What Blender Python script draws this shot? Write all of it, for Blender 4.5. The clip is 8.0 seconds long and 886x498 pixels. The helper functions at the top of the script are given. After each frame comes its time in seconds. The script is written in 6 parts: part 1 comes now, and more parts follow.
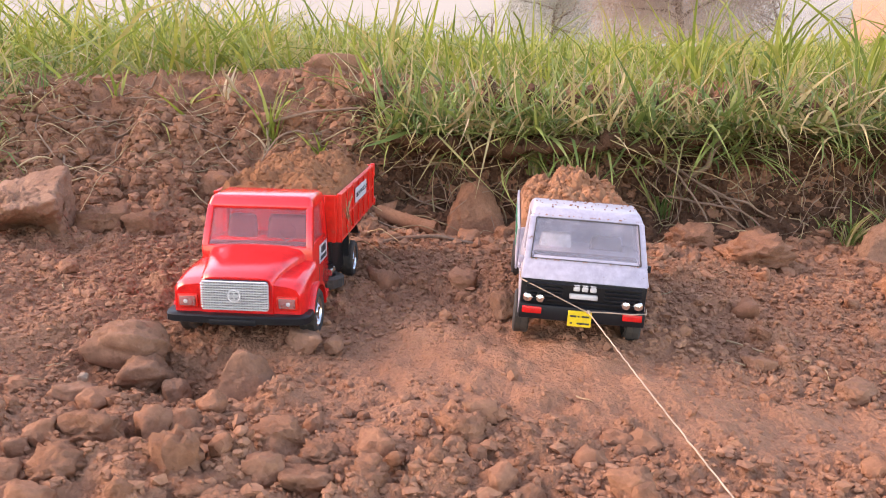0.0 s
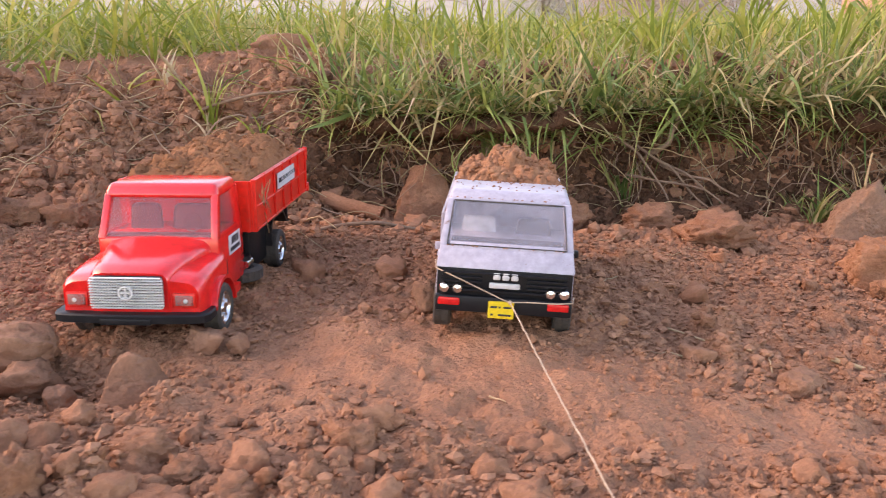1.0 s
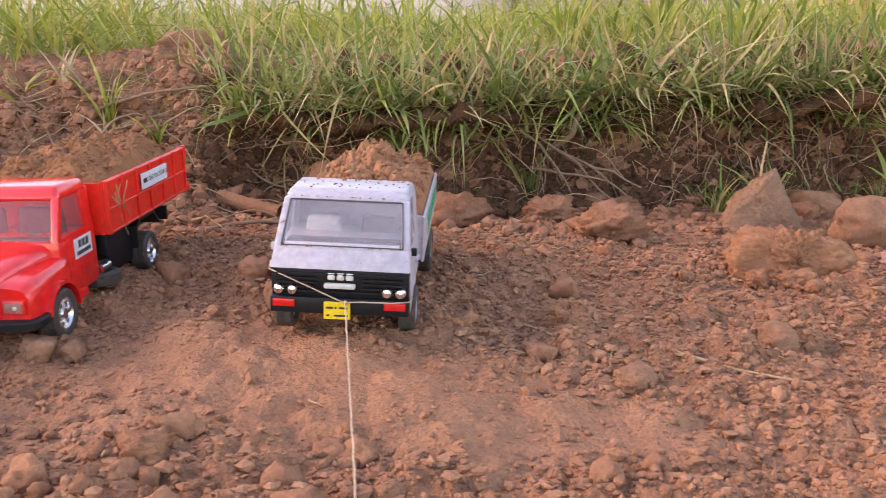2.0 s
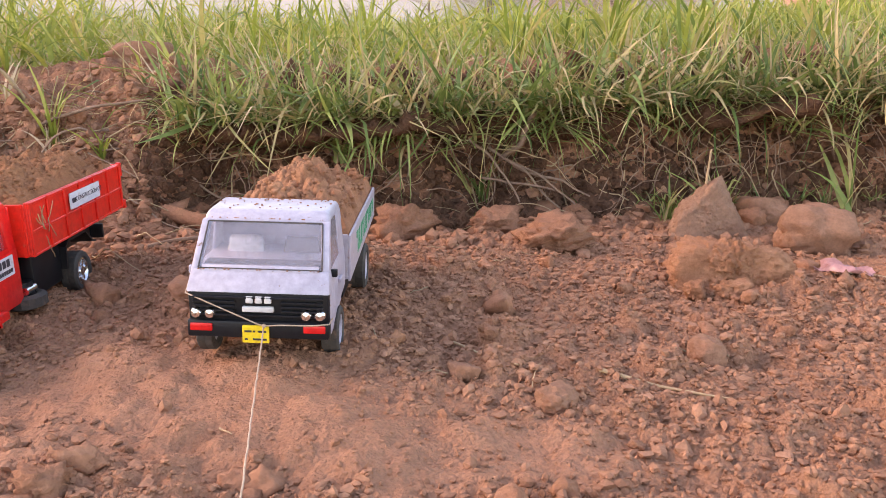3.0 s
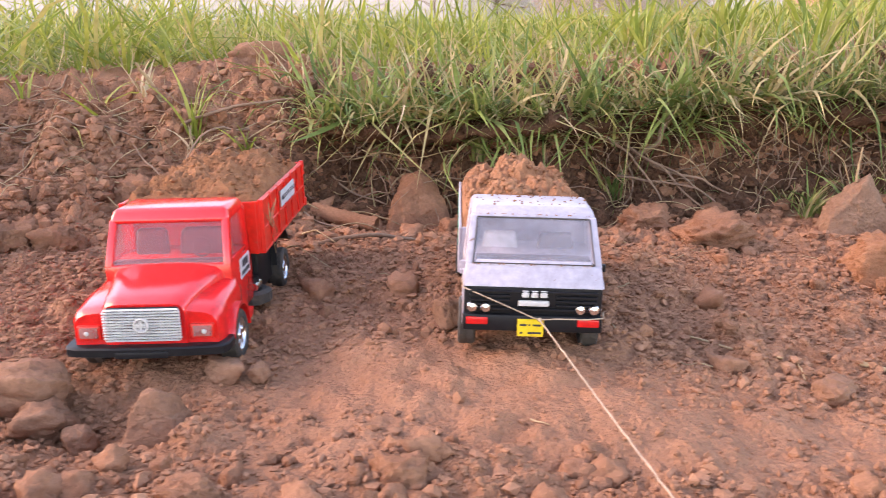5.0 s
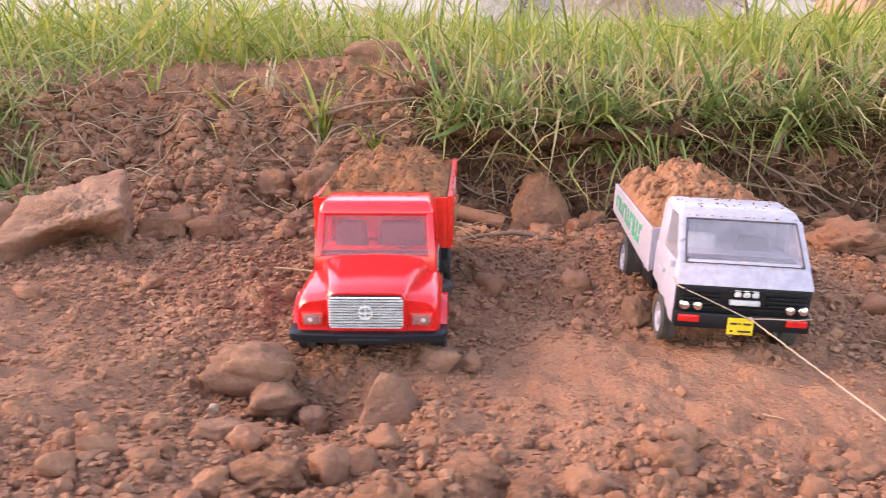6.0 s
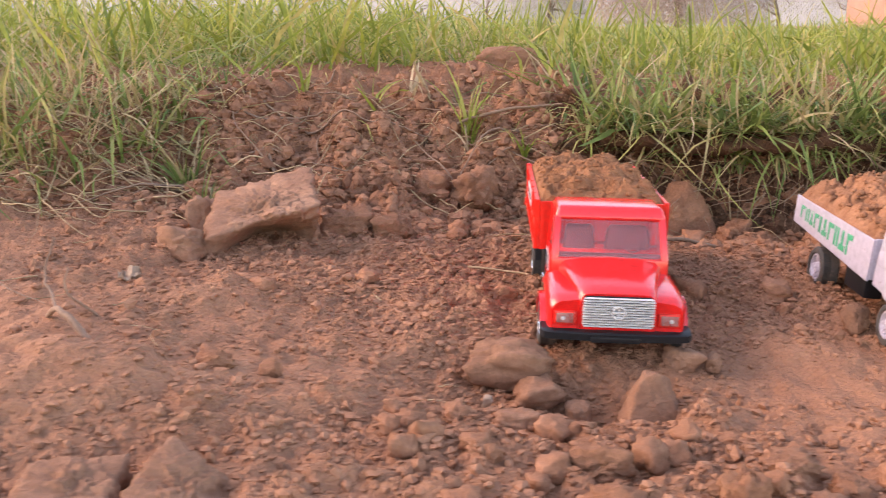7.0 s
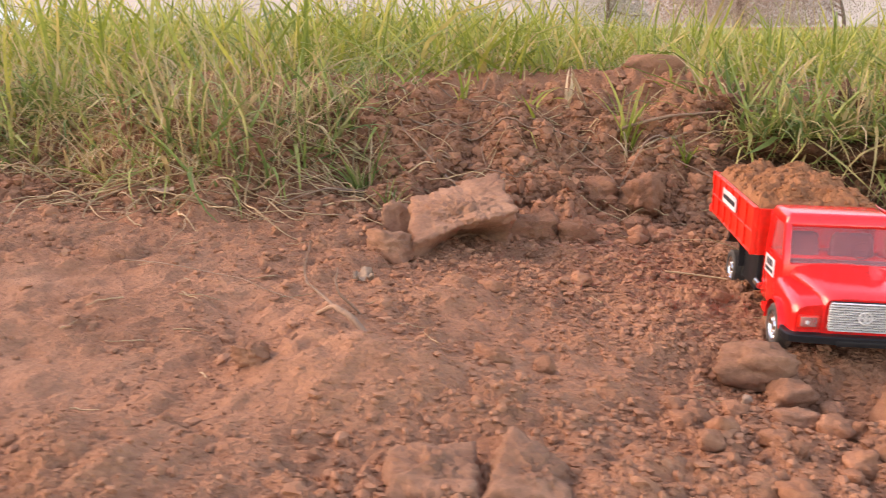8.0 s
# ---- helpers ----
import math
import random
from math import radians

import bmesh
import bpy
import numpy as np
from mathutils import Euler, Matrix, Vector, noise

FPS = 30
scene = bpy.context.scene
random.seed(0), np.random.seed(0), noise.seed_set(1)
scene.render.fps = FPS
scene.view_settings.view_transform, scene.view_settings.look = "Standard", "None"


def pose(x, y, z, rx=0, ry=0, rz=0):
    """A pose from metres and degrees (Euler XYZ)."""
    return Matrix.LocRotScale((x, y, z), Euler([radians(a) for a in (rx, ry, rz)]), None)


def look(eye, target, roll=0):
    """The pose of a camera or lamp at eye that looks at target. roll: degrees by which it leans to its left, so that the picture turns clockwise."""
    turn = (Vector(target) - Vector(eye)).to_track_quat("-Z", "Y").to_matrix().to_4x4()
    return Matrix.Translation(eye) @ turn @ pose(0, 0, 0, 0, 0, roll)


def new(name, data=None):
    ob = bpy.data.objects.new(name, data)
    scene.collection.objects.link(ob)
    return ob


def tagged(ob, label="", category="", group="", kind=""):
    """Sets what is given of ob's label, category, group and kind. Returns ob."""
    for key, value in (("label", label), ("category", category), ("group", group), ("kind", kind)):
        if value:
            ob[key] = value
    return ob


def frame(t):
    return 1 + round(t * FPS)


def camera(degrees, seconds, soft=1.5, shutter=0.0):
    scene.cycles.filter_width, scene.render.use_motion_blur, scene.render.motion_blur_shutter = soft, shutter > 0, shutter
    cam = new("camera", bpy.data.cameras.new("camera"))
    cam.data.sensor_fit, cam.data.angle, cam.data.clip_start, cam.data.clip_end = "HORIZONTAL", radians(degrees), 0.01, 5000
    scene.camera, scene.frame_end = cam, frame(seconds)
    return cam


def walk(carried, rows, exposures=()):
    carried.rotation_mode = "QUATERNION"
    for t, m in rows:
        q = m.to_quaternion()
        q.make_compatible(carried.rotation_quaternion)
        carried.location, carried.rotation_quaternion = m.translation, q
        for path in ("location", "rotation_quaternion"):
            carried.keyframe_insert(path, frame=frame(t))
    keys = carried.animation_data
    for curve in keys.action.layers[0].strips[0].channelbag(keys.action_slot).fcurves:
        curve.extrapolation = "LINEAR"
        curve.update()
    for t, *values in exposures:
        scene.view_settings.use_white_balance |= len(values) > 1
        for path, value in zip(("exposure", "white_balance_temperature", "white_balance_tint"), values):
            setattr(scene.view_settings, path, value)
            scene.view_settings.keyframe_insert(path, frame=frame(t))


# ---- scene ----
cam = camera(54.4, 8.0, soft=0.5, shutter=0.3)
PATH = [
    (0, (0.008, 0.03, 0.188), (-0.012, 1.977, -0.27), -0.1),
    (0.5, (0.023, 0.05, 0.173), (0.005, 1.991, -0.309), -0.4),
    (1, (0.054, 0.071, 0.179), (0.044, 2.01, -0.313), -1.3),
    (1.5, (0.09, 0.077, 0.181), (0.099, 2.013, -0.319), -1.9),
    (2, (0.128, 0.08, 0.177), (0.171, 2.014, -0.331), -2.1),
    (2.2, (0.137, 0.079, 0.179), (0.201, 2.013, -0.33), -2.1),
    (3.3, (0.162, 0.089, 0.186), (0.255, 2.022, -0.318), -2.8),
    (3.5, (0.153, 0.09, 0.188), (0.249, 2.023, -0.316), -2.9),
    (4, (0.12, 0.087, 0.188), (0.214, 2.021, -0.314), -2.9),
    (4.2, (0.102, 0.087, 0.188), (0.188, 2.021, -0.314), -3.0),
    (5.3, (-0.011, 0.081, 0.192), (0.061, 2.015, -0.314), -2.4),
    (5.5, (-0.032, 0.077, 0.195), (0.027, 2.011, -0.311), -2.2),
    (6, (-0.087, 0.071, 0.195), (-0.043, 2.006, -0.306), -1.3),
    (6.5, (-0.152, 0.058, 0.198), (-0.116, 1.995, -0.299), -0.3),
    (7, (-0.22, 0.049, 0.204), (-0.219, 1.985, -0.297), 0.0),
    (7.5, (-0.282, 0.036, 0.201), (-0.331, 1.972, -0.296), 0.1),
    (8, (-0.338, 0.02, 0.212), (-0.456, 1.954, -0.283), -0.3),
]
walk(cam, [(t, look(eye, target, roll)) for t, eye, target, roll in PATH], exposures=[(0, 2.06, 8450, 21), (1.5, 1.90, 8650, 21), (3.5, 2.11, 8400, 21), (5.5, 2.23, 8250, 22), (7, 1.97, 8600, 22), (8, 1.93, 9500, 22)])

# ---- world, sun, exposure ----
world = bpy.data.worlds.new("world")
scene.world = world
world.use_nodes = True
wn = world.node_tree
sky = wn.nodes.new("ShaderNodeTexSky")
sky.sky_type = "NISHITA"
sky.sun_disc = False
sky.sun_elevation = radians(33)
sky.sun_rotation = radians(-81)
sky.dust_density = 0.7
sky.air_density = 1.0
wn.links.new(sky.outputs["Color"], wn.nodes["Background"].inputs["Color"])
wn.nodes["Background"].inputs["Strength"].default_value = 0.197

sun = new("sun", bpy.data.lights.new("sun", "SUN"))
sun.data.energy = 0.46
sun.data.angle = radians(32)
sun.data.color = (1.0, 0.62, 0.36)
sun.matrix_world = look((-3.0, 0.45, 2.0), (0, 0, 0))


# ---- materials ----
def nodes_of(name):
    m = bpy.data.materials.new(name)
    m.use_nodes = True
    return m, m.node_tree.nodes, m.node_tree.links, m.node_tree.nodes["Principled BSDF"]


def noise_node(nd, lk, coord, scale, detail=4.0, rough=0.6):
    n = nd.new("ShaderNodeTexNoise")
    n.inputs["Scale"].default_value = scale
    n.inputs["Detail"].default_value = detail
    n.inputs["Roughness"].default_value = rough
    lk.new(coord, n.inputs["Vector"])
    return n


def ramp_node(nd, lk, fac, stops):
    r = nd.new("ShaderNodeValToRGB")
    while len(r.color_ramp.elements) < len(stops):
        r.color_ramp.elements.new(0.5)
    for e, (p, c) in zip(r.color_ramp.elements, stops):
        e.position, e.color = p, (*c, 1)
    lk.new(fac, r.inputs["Fac"])
    return r


def mix_node(nd, lk, fac, a, b, blend="MIX"):
    m = nd.new("ShaderNodeMix")
    m.data_type, m.blend_type = "RGBA", blend
    for sock, val in ((m.inputs["Factor"], fac), (m.inputs["A"], a), (m.inputs["B"], b)):
        if isinstance(val, (int, float)):
            sock.default_value = val
        elif isinstance(val, tuple):
            sock.default_value = (*val, 1)
        else:
            lk.new(val, sock)
    return m


def surface(name, dark, light, scale, fine, rough=0.9, bump=0.0005, strength=0.6, metal=0.0, spots=None, vary=0.0, spec=0.5, island=False, cells=0.0, worn=""):
    """A surface with colour at two scales, fine relief and, if given, spots of dirt; worn names a mesh attribute that is 0 where feet have packed it smooth."""
    m, nd, lk, p = nodes_of(name)
    co = nd.new("ShaderNodeTexCoord").outputs["Object"]
    big = noise_node(nd, lk, co, scale, 5.0, 0.62)
    small = noise_node(nd, lk, co, fine, 5.0, 0.7)
    r = ramp_node(nd, lk, big.outputs["Fac"], [(0.3, dark), (0.7, light)])
    g = ramp_node(nd, lk, small.outputs["Fac"], [(0.25, (0.72, 0.72, 0.72)), (0.75, (1.15, 1.15, 1.15))])
    col = mix_node(nd, lk, 1.0, r.outputs["Color"], g.outputs["Color"], "MULTIPLY").outputs["Result"]
    if vary:
        rnd = nd.new("ShaderNodeNewGeometry").outputs["Random Per Island"] if island else nd.new("ShaderNodeObjectInfo").outputs["Random"]
        v = ramp_node(nd, lk, rnd, [(0.0, (1 - vary,) * 3), (1.0, (1 + vary,) * 3)])
        col = mix_node(nd, lk, 1.0, col, v.outputs["Color"], "MULTIPLY").outputs["Result"]
    if spots:
        tone, size, low, high = spots
        sp = noise_node(nd, lk, co, size, 6.0, 0.7)
        k = ramp_node(nd, lk, sp.outputs["Fac"], [(low, (0, 0, 0)), (high, (1, 1, 1))])
        col = mix_node(nd, lk, k.outputs["Color"], col, tone).outputs["Result"]
    if worn:
        at = nd.new("ShaderNodeAttribute")
        at.attribute_name = worn
        dust = ramp_node(nd, lk, at.outputs["Fac"], [(0.0, (1.03, 1.045, 1.06)), (0.7, (0.98, 0.98, 0.98))])
        col = mix_node(nd, lk, 1.0, col, dust.outputs["Color"], "MULTIPLY").outputs["Result"]
    lk.new(col, p.inputs["Base Color"])
    p.inputs["Roughness"].default_value = rough
    p.inputs["Metallic"].default_value = metal
    p.inputs["Specular IOR Level"].default_value = spec
    if bump:
        b = nd.new("ShaderNodeBump")
        b.inputs["Distance"].default_value = bump
        b.inputs["Strength"].default_value = strength
        height = small.outputs["Fac"]
        if cells:
            for scale_, gain in ((cells, -0.9), (cells * 2.1, -0.5)):
                vo = nd.new("ShaderNodeTexVoronoi")
                vo.inputs["Scale"].default_value = scale_
                lk.new(co, vo.inputs["Vector"])
                ma = nd.new("ShaderNodeMath")
                ma.operation = "MULTIPLY_ADD"
                lk.new(vo.outputs["Distance"], ma.inputs[0])
                ma.inputs[1].default_value = gain
                lk.new(height, ma.inputs[2])
                height = ma.outputs["Value"]
        if worn:
            deep = nd.new("ShaderNodeMapRange")
            deep.inputs["To Min"].default_value = 0.85 * strength
            deep.inputs["To Max"].default_value = strength
            lk.new(at.outputs["Fac"], deep.inputs["Value"])
            lk.new(deep.outputs["Result"], b.inputs["Strength"])
        lk.new(height, b.inputs["Height"])
        lk.new(b.outputs["Normal"], p.inputs["Normal"])
    return m


def leaf(name, stops, through_share=0.35, rough=0.5, spec=0.3):
    """A thin leaf: its colour differs from blade to blade, and light shines through."""
    m, nd, lk, p = nodes_of(name)
    geo = nd.new("ShaderNodeNewGeometry")
    co = nd.new("ShaderNodeTexCoord").outputs["Object"]
    r = ramp_node(nd, lk, geo.outputs["Random Per Island"], stops)
    n = noise_node(nd, lk, co, 60.0, 3.0)
    g = ramp_node(nd, lk, n.outputs["Fac"], [(0.3, (0.7, 0.72, 0.7)), (0.7, (1.2, 1.15, 1.1))])
    col = mix_node(nd, lk, 1.0, r.outputs["Color"], g.outputs["Color"], "MULTIPLY").outputs["Result"]
    lk.new(col, p.inputs["Base Color"])
    p.inputs["Roughness"].default_value = rough
    p.inputs["Specular IOR Level"].default_value = spec
    t = nd.new("ShaderNodeBsdfTranslucent")
    lk.new(col, t.inputs["Color"])
    mx = nd.new("ShaderNodeMixShader")
    mx.inputs["Fac"].default_value = through_share
    lk.new(p.outputs["BSDF"], mx.inputs[1])
    lk.new(t.outputs["BSDF"], mx.inputs[2])
    lk.new(mx.outputs["Shader"], nd["Material Output"].inputs["Surface"])
    return m


def glass(name, tint, dust, film_tone):
    """A clear pane under a diffuse film, for dust and for painted reflections."""
    m, nd, lk, p = nodes_of(name)
    p.inputs["Base Color"].default_value = (*tint, 1)
    p.inputs["Transmission Weight"].default_value = 1.0
    p.inputs["Roughness"].default_value = 0.06
    p.inputs["IOR"].default_value = 1.3
    co = nd.new("ShaderNodeTexCoord").outputs["Object"]
    n = noise_node(nd, lk, co, 90.0, 5.0)
    k = ramp_node(nd, lk, n.outputs["Fac"], [(0.25, (dust * 0.6,) * 3), (0.75, (dust * 1.5,) * 3)])
    d = nd.new("ShaderNodeBsdfDiffuse")
    d.inputs["Color"].default_value = (*film_tone, 1)
    mx = nd.new("ShaderNodeMixShader")
    lk.new(k.outputs["Color"], mx.inputs["Fac"])
    lk.new(p.outputs["BSDF"], mx.inputs[1])
    lk.new(d.outputs["BSDF"], mx.inputs[2])
    lk.new(mx.outputs["Shader"], nd["Material Output"].inputs["Surface"])
    return m


SOIL = surface("soil", (0.284, 0.128, 0.075), (0.378, 0.183, 0.110), 11.0, 420.0, 0.95, 0.0018, 1.0, spec=0.15, cells=260.0, worn="crumbly")
DARK_EARTH = surface("dark_earth", (0.10, 0.048, 0.029), (0.21, 0.100, 0.059), 30.0, 420.0, 0.95, 0.0026, 1.0, spec=0.15, cells=230.0)
DARKER_SOIL = surface("darker_soil", (0.215, 0.098, 0.058), (0.315, 0.150, 0.090), 50.0, 480.0, 0.95, 0.0012, 0.9, vary=0.10, island=True, spec=0.15)
CRUMB = surface("soil_crumb", (0.272, 0.124, 0.073), (0.395, 0.195, 0.118), 60.0, 500.0, 0.95, 0.001, 0.8, vary=0.09, island=True, spec=0.15)
CLOD = surface("soil_clod", (0.265, 0.118, 0.069), (0.375, 0.180, 0.108), 40.0, 450.0, 0.95, 0.0020, 1.0, vary=0.07, spec=0.15)
SMALL_CLOD = surface("small_soil_clod", (0.275, 0.123, 0.072), (0.38, 0.182, 0.109), 0.7, 7.0, 0.95, 0.0016, 0.9, vary=0.07, spec=0.15)
ROCK = surface("rock", (0.225, 0.107, 0.065), (0.35, 0.176, 0.110), 34.0, 380.0, 0.92, 0.0018, 0.8, vary=0.08, spec=0.2)
PALE_ROCK = surface("pale_rock", (0.225, 0.116, 0.073), (0.33, 0.178, 0.114), 30.0, 380.0, 0.92, 0.0012, 0.7, spec=0.2)
RUDDY_ROCK = surface("ruddy_rock", (0.30, 0.125, 0.066), (0.43, 0.205, 0.118), 40.0, 330.0, 0.94, 0.003, 0.9, spec=0.15)
BRICK = surface("old_brick", (0.235, 0.112, 0.070), (0.40, 0.213, 0.137), 26.0, 300.0, 0.92, 0.0022, 0.8, spec=0.2)
SAND = surface("sand", (0.21, 0.088, 0.043), (0.345, 0.155, 0.082), 45.0, 520.0, 0.95, 0.0014, 0.9, spec=0.12)
WET_SAND = surface("lumpy_sand", (0.255, 0.112, 0.060), (0.40, 0.19, 0.108), 55.0, 480.0, 0.95, 0.0014, 0.9, spec=0.12)
RED = surface("red_plastic", (0.72, 0.012, 0.012), (0.80, 0.018, 0.016), 14.0, 180.0, 0.17, 0.0, spots=((0.55, 0.17, 0.10), 240.0, 0.70, 0.85), spec=0.85)
RED_BED = surface("red_bed_plastic", (0.72, 0.018, 0.012), (0.80, 0.03, 0.016), 14.0, 180.0, 0.3, 0.0, spots=((0.5, 0.18, 0.10), 160.0, 0.62, 0.8))
WHITE = surface("white_plastic", (0.39, 0.345, 0.41), (0.44, 0.395, 0.455), 9.0, 200.0, 0.32, 0.0, spots=((0.20, 0.11, 0.07), 260.0, 0.64, 0.69))
BLACK = surface("black_plastic", (0.008, 0.008, 0.010), (0.016, 0.015, 0.017), 20.0, 300.0, 0.42, 0.0, spots=((0.20, 0.11, 0.07), 130.0, 0.70, 0.98), spec=0.2)
TYRE = surface("tyre_rubber", (0.03, 0.027, 0.026), (0.075, 0.058, 0.048), 60.0, 500.0, 0.8, 0.0003, spots=((0.22, 0.12, 0.078), 150.0, 0.56, 0.85))
# Grille chrome with the sky's reflection put into a pale, low-metal base colour.
SKYLIT_CHROME = surface("skylit_chrome", (0.70, 0.69, 0.69), (0.82, 0.81, 0.81), 30.0, 300.0, 0.4, 0.0, 0.5, 0.35)
CHROME = surface("chrome", (0.74, 0.73, 0.74), (0.86, 0.85, 0.86), 30.0, 300.0, 0.24, 0.0, 0.5, 1.0)
GREY = surface("pale_grey_plastic", (0.50, 0.48, 0.47), (0.60, 0.58, 0.57), 30.0, 300.0, 0.45, 0.0)
SEAT = surface("seat_plastic", (0.035, 0.020, 0.022), (0.06, 0.036, 0.04), 30.0, 300.0, 0.5, 0.0)
LAMP_RED = surface("red_lamp", (0.62, 0.012, 0.012), (0.72, 0.02, 0.02), 30.0, 300.0, 0.25, 0.0)
YELLOW = surface("yellow_plate", (0.72, 0.50, 0.02), (0.82, 0.58, 0.03), 30.0, 300.0, 0.4, 0.0)
INK = surface("dark_ink", (0.02, 0.02, 0.03), (0.035, 0.03, 0.04), 40.0, 300.0, 0.5, 0.0)
STICKER = surface("white_sticker", (0.55, 0.53, 0.56), (0.64, 0.62, 0.65), 40.0, 300.0, 0.4, 0.0, spots=((0.4, 0.24, 0.17), 180.0, 0.6, 0.8))
GREEN = surface("green_paint", (0.01, 0.26, 0.12), (0.02, 0.38, 0.20), 60.0, 300.0, 0.45, 0.0, spots=((0.70, 0.68, 0.70), 260.0, 0.60, 0.7))
LENS = glass("lamp_lens", (0.9, 0.7, 0.68), 0.5, (0.42, 0.22, 0.20))
# Pink tint and film colour stand for red light reflected inside the cab.
PANE_RED = glass("cab_pane", (0.98, 0.74, 0.76), 0.14, (0.50, 0.20, 0.22))
# Dust film whose lavender grey also stands in for the reflected sky.
PANE_WHITE = glass("dusty_sheen_pane", (0.80, 0.81, 0.88), 0.20, (0.37, 0.345, 0.39))
TWINE = surface("twine", (0.38, 0.26, 0.18), (0.52, 0.37, 0.27), 200.0, 1500.0, 0.9, 0.0004)
STRAW = surface("dry_straw", (0.27, 0.17, 0.09), (0.47, 0.32, 0.18), 30.0, 400.0, 0.8, 0.0003, vary=0.25, island=True)
ROOT = surface("root_bark", (0.16, 0.093, 0.062), (0.31, 0.185, 0.122), 40.0, 400.0, 0.9, 0.0006, vary=0.15)
GRASS = leaf("grass_blade", [(0.0, (0.14, 0.19, 0.034)), (0.45, (0.25, 0.29, 0.052)), (0.8, (0.37, 0.37, 0.085)), (1.0, (0.48, 0.37, 0.15))], 0.42)
# Same grass farther off, its colour paled to carry the distance haze.
HAZED_GRASS = leaf("hazed_grass_blade", [(0.0, (0.23, 0.29, 0.09)), (0.5, (0.31, 0.35, 0.13)), (1.0, (0.42, 0.40, 0.20))], 0.42)
BANK_GRASS = leaf("bank_grass_blade", [(0.0, (0.10, 0.155, 0.045)), (0.35, (0.20, 0.26, 0.07)), (0.62, (0.31, 0.34, 0.11)), (0.8, (0.42, 0.33, 0.16)), (1.0, (0.50, 0.38, 0.21))], 0.3)
DRY = leaf("dry_blade", [(0.0, (0.36, 0.26, 0.13)), (0.5, (0.48, 0.37, 0.21)), (1.0, (0.58, 0.42, 0.28))], 0.25, 0.7)
ORANGE_LEAF = surface("orange_leaf", (0.50, 0.22, 0.05), (0.62, 0.32, 0.09), 60.0, 300.0, 0.7, 0.0003)
DEAD_LEAF = surface("dead_leaf", (0.26, 0.165, 0.115), (0.37, 0.25, 0.175), 50.0, 300.0, 0.8, 0.0004)
PLASTIC_FILM = surface("plastic_film", (0.30, 0.13, 0.12), (0.44, 0.22, 0.21), 60.0, 300.0, 0.3, 0.0005)
WHITE_FILM = surface("white_film", (0.78, 0.78, 0.80), (0.85, 0.85, 0.87), 20.0, 100.0, 0.35, 0.0)
# Far foliage: the haze of distance is mixed into these greyed, paled colours.
HAZED_LEAF = leaf("hazed_leaf", [(0.0, (0.30, 0.31, 0.26)), (0.6, (0.33, 0.34, 0.29)), (1.0, (0.36, 0.37, 0.32))], 0.45)
HAZED_DRY = leaf("hazed_dry_leaf", [(0.0, (0.36, 0.28, 0.24)), (0.6, (0.39, 0.31, 0.265)), (1.0, (0.42, 0.335, 0.29))], 0.45)
BARK = surface("bark", (0.14, 0.10, 0.075), (0.24, 0.18, 0.14), 3.0, 40.0, 0.9, 0.01)
PLASTER = surface("peach_plaster", (0.40, 0.21, 0.155), (0.48, 0.27, 0.20), 0.6, 14.0, 0.85, 0.003)
ROOFING = surface("grey_roof", (0.25, 0.22, 0.20), (0.36, 0.32, 0.29), 1.0, 20.0, 0.9, 0.004)
DARK_PANE = surface("far_window_pane", (0.06, 0.07, 0.08), (0.09, 0.10, 0.11), 2.0, 20.0, 0.1, 0.0)


# ---- mesh helpers ----
rng = np.random.default_rng(7)


def mesh_from(name, verts, faces, material, smooth=True):
    """A mesh from arrays of vertices and of faces with equal corner counts."""
    verts, faces = np.asarray(verts, np.float32), np.asarray(faces, np.int32)
    me = bpy.data.meshes.new(name)
    k = faces.shape[1]
    me.vertices.add(len(verts))
    me.vertices.foreach_set("co", verts.ravel())
    me.loops.add(faces.size)
    me.loops.foreach_set("vertex_index", faces.ravel())
    me.polygons.add(len(faces))
    me.polygons.foreach_set("loop_start", np.arange(0, faces.size, k, dtype=np.int32))
    me.polygons.foreach_set("loop_total", np.full(len(faces), k, np.int32))
    me.update(calc_edges=True)
    me.validate()
    me.polygons.foreach_set("use_smooth", np.full(len(me.polygons), smooth))
    me.materials.append(material)
    return me


def mesh_of(name, bm, material, smooth=None):
    """smooth: degrees below which edges are shaded smooth; None: flat."""
    bmesh.ops.recalc_face_normals(bm, faces=bm.faces[:])
    if smooth is not None:
        for f in bm.faces:
            f.smooth = True
        for e in bm.edges:
            e.smooth = not (len(e.link_faces) == 2 and e.calc_face_angle(0) > radians(smooth))
    me = bpy.data.meshes.new(name)
    bm.to_mesh(me)
    bm.free()
    me.materials.append(material)
    return me


def part(name, bm, material, parent, label="", smooth=35):
    ob = new(name, mesh_of(name, bm, material, smooth))
    ob.parent = parent
    return tagged(ob, label)


def hull(bm, lower, upper, bevel=0.0, seg=2):
    """A solid between two rings of equal count; its edges may be rounded."""
    a = [bm.verts.new(p) for p in lower]
    b = [bm.verts.new(p) for p in upper]
    n = len(a)
    fs = [bm.faces.new(a[::-1]), bm.faces.new(b)]
    fs += [bm.faces.new((a[i], a[(i + 1) % n], b[(i + 1) % n], b[i])) for i in range(n)]
    if bevel:
        es = list({e for f in fs for e in f.edges})
        bmesh.ops.bevel(bm, geom=es, offset=bevel, segments=seg, affect="EDGES", profile=0.5)
    return bm


def box(bm, x0, x1, y0, y1, z0, z1, bevel=0.0, seg=2):
    return hull(bm, [(x0, y0, z0), (x1, y0, z0), (x1, y1, z0), (x0, y1, z0)], [(x0, y0, z1), (x1, y0, z1), (x1, y1, z1), (x0, y1, z1)], bevel, seg)


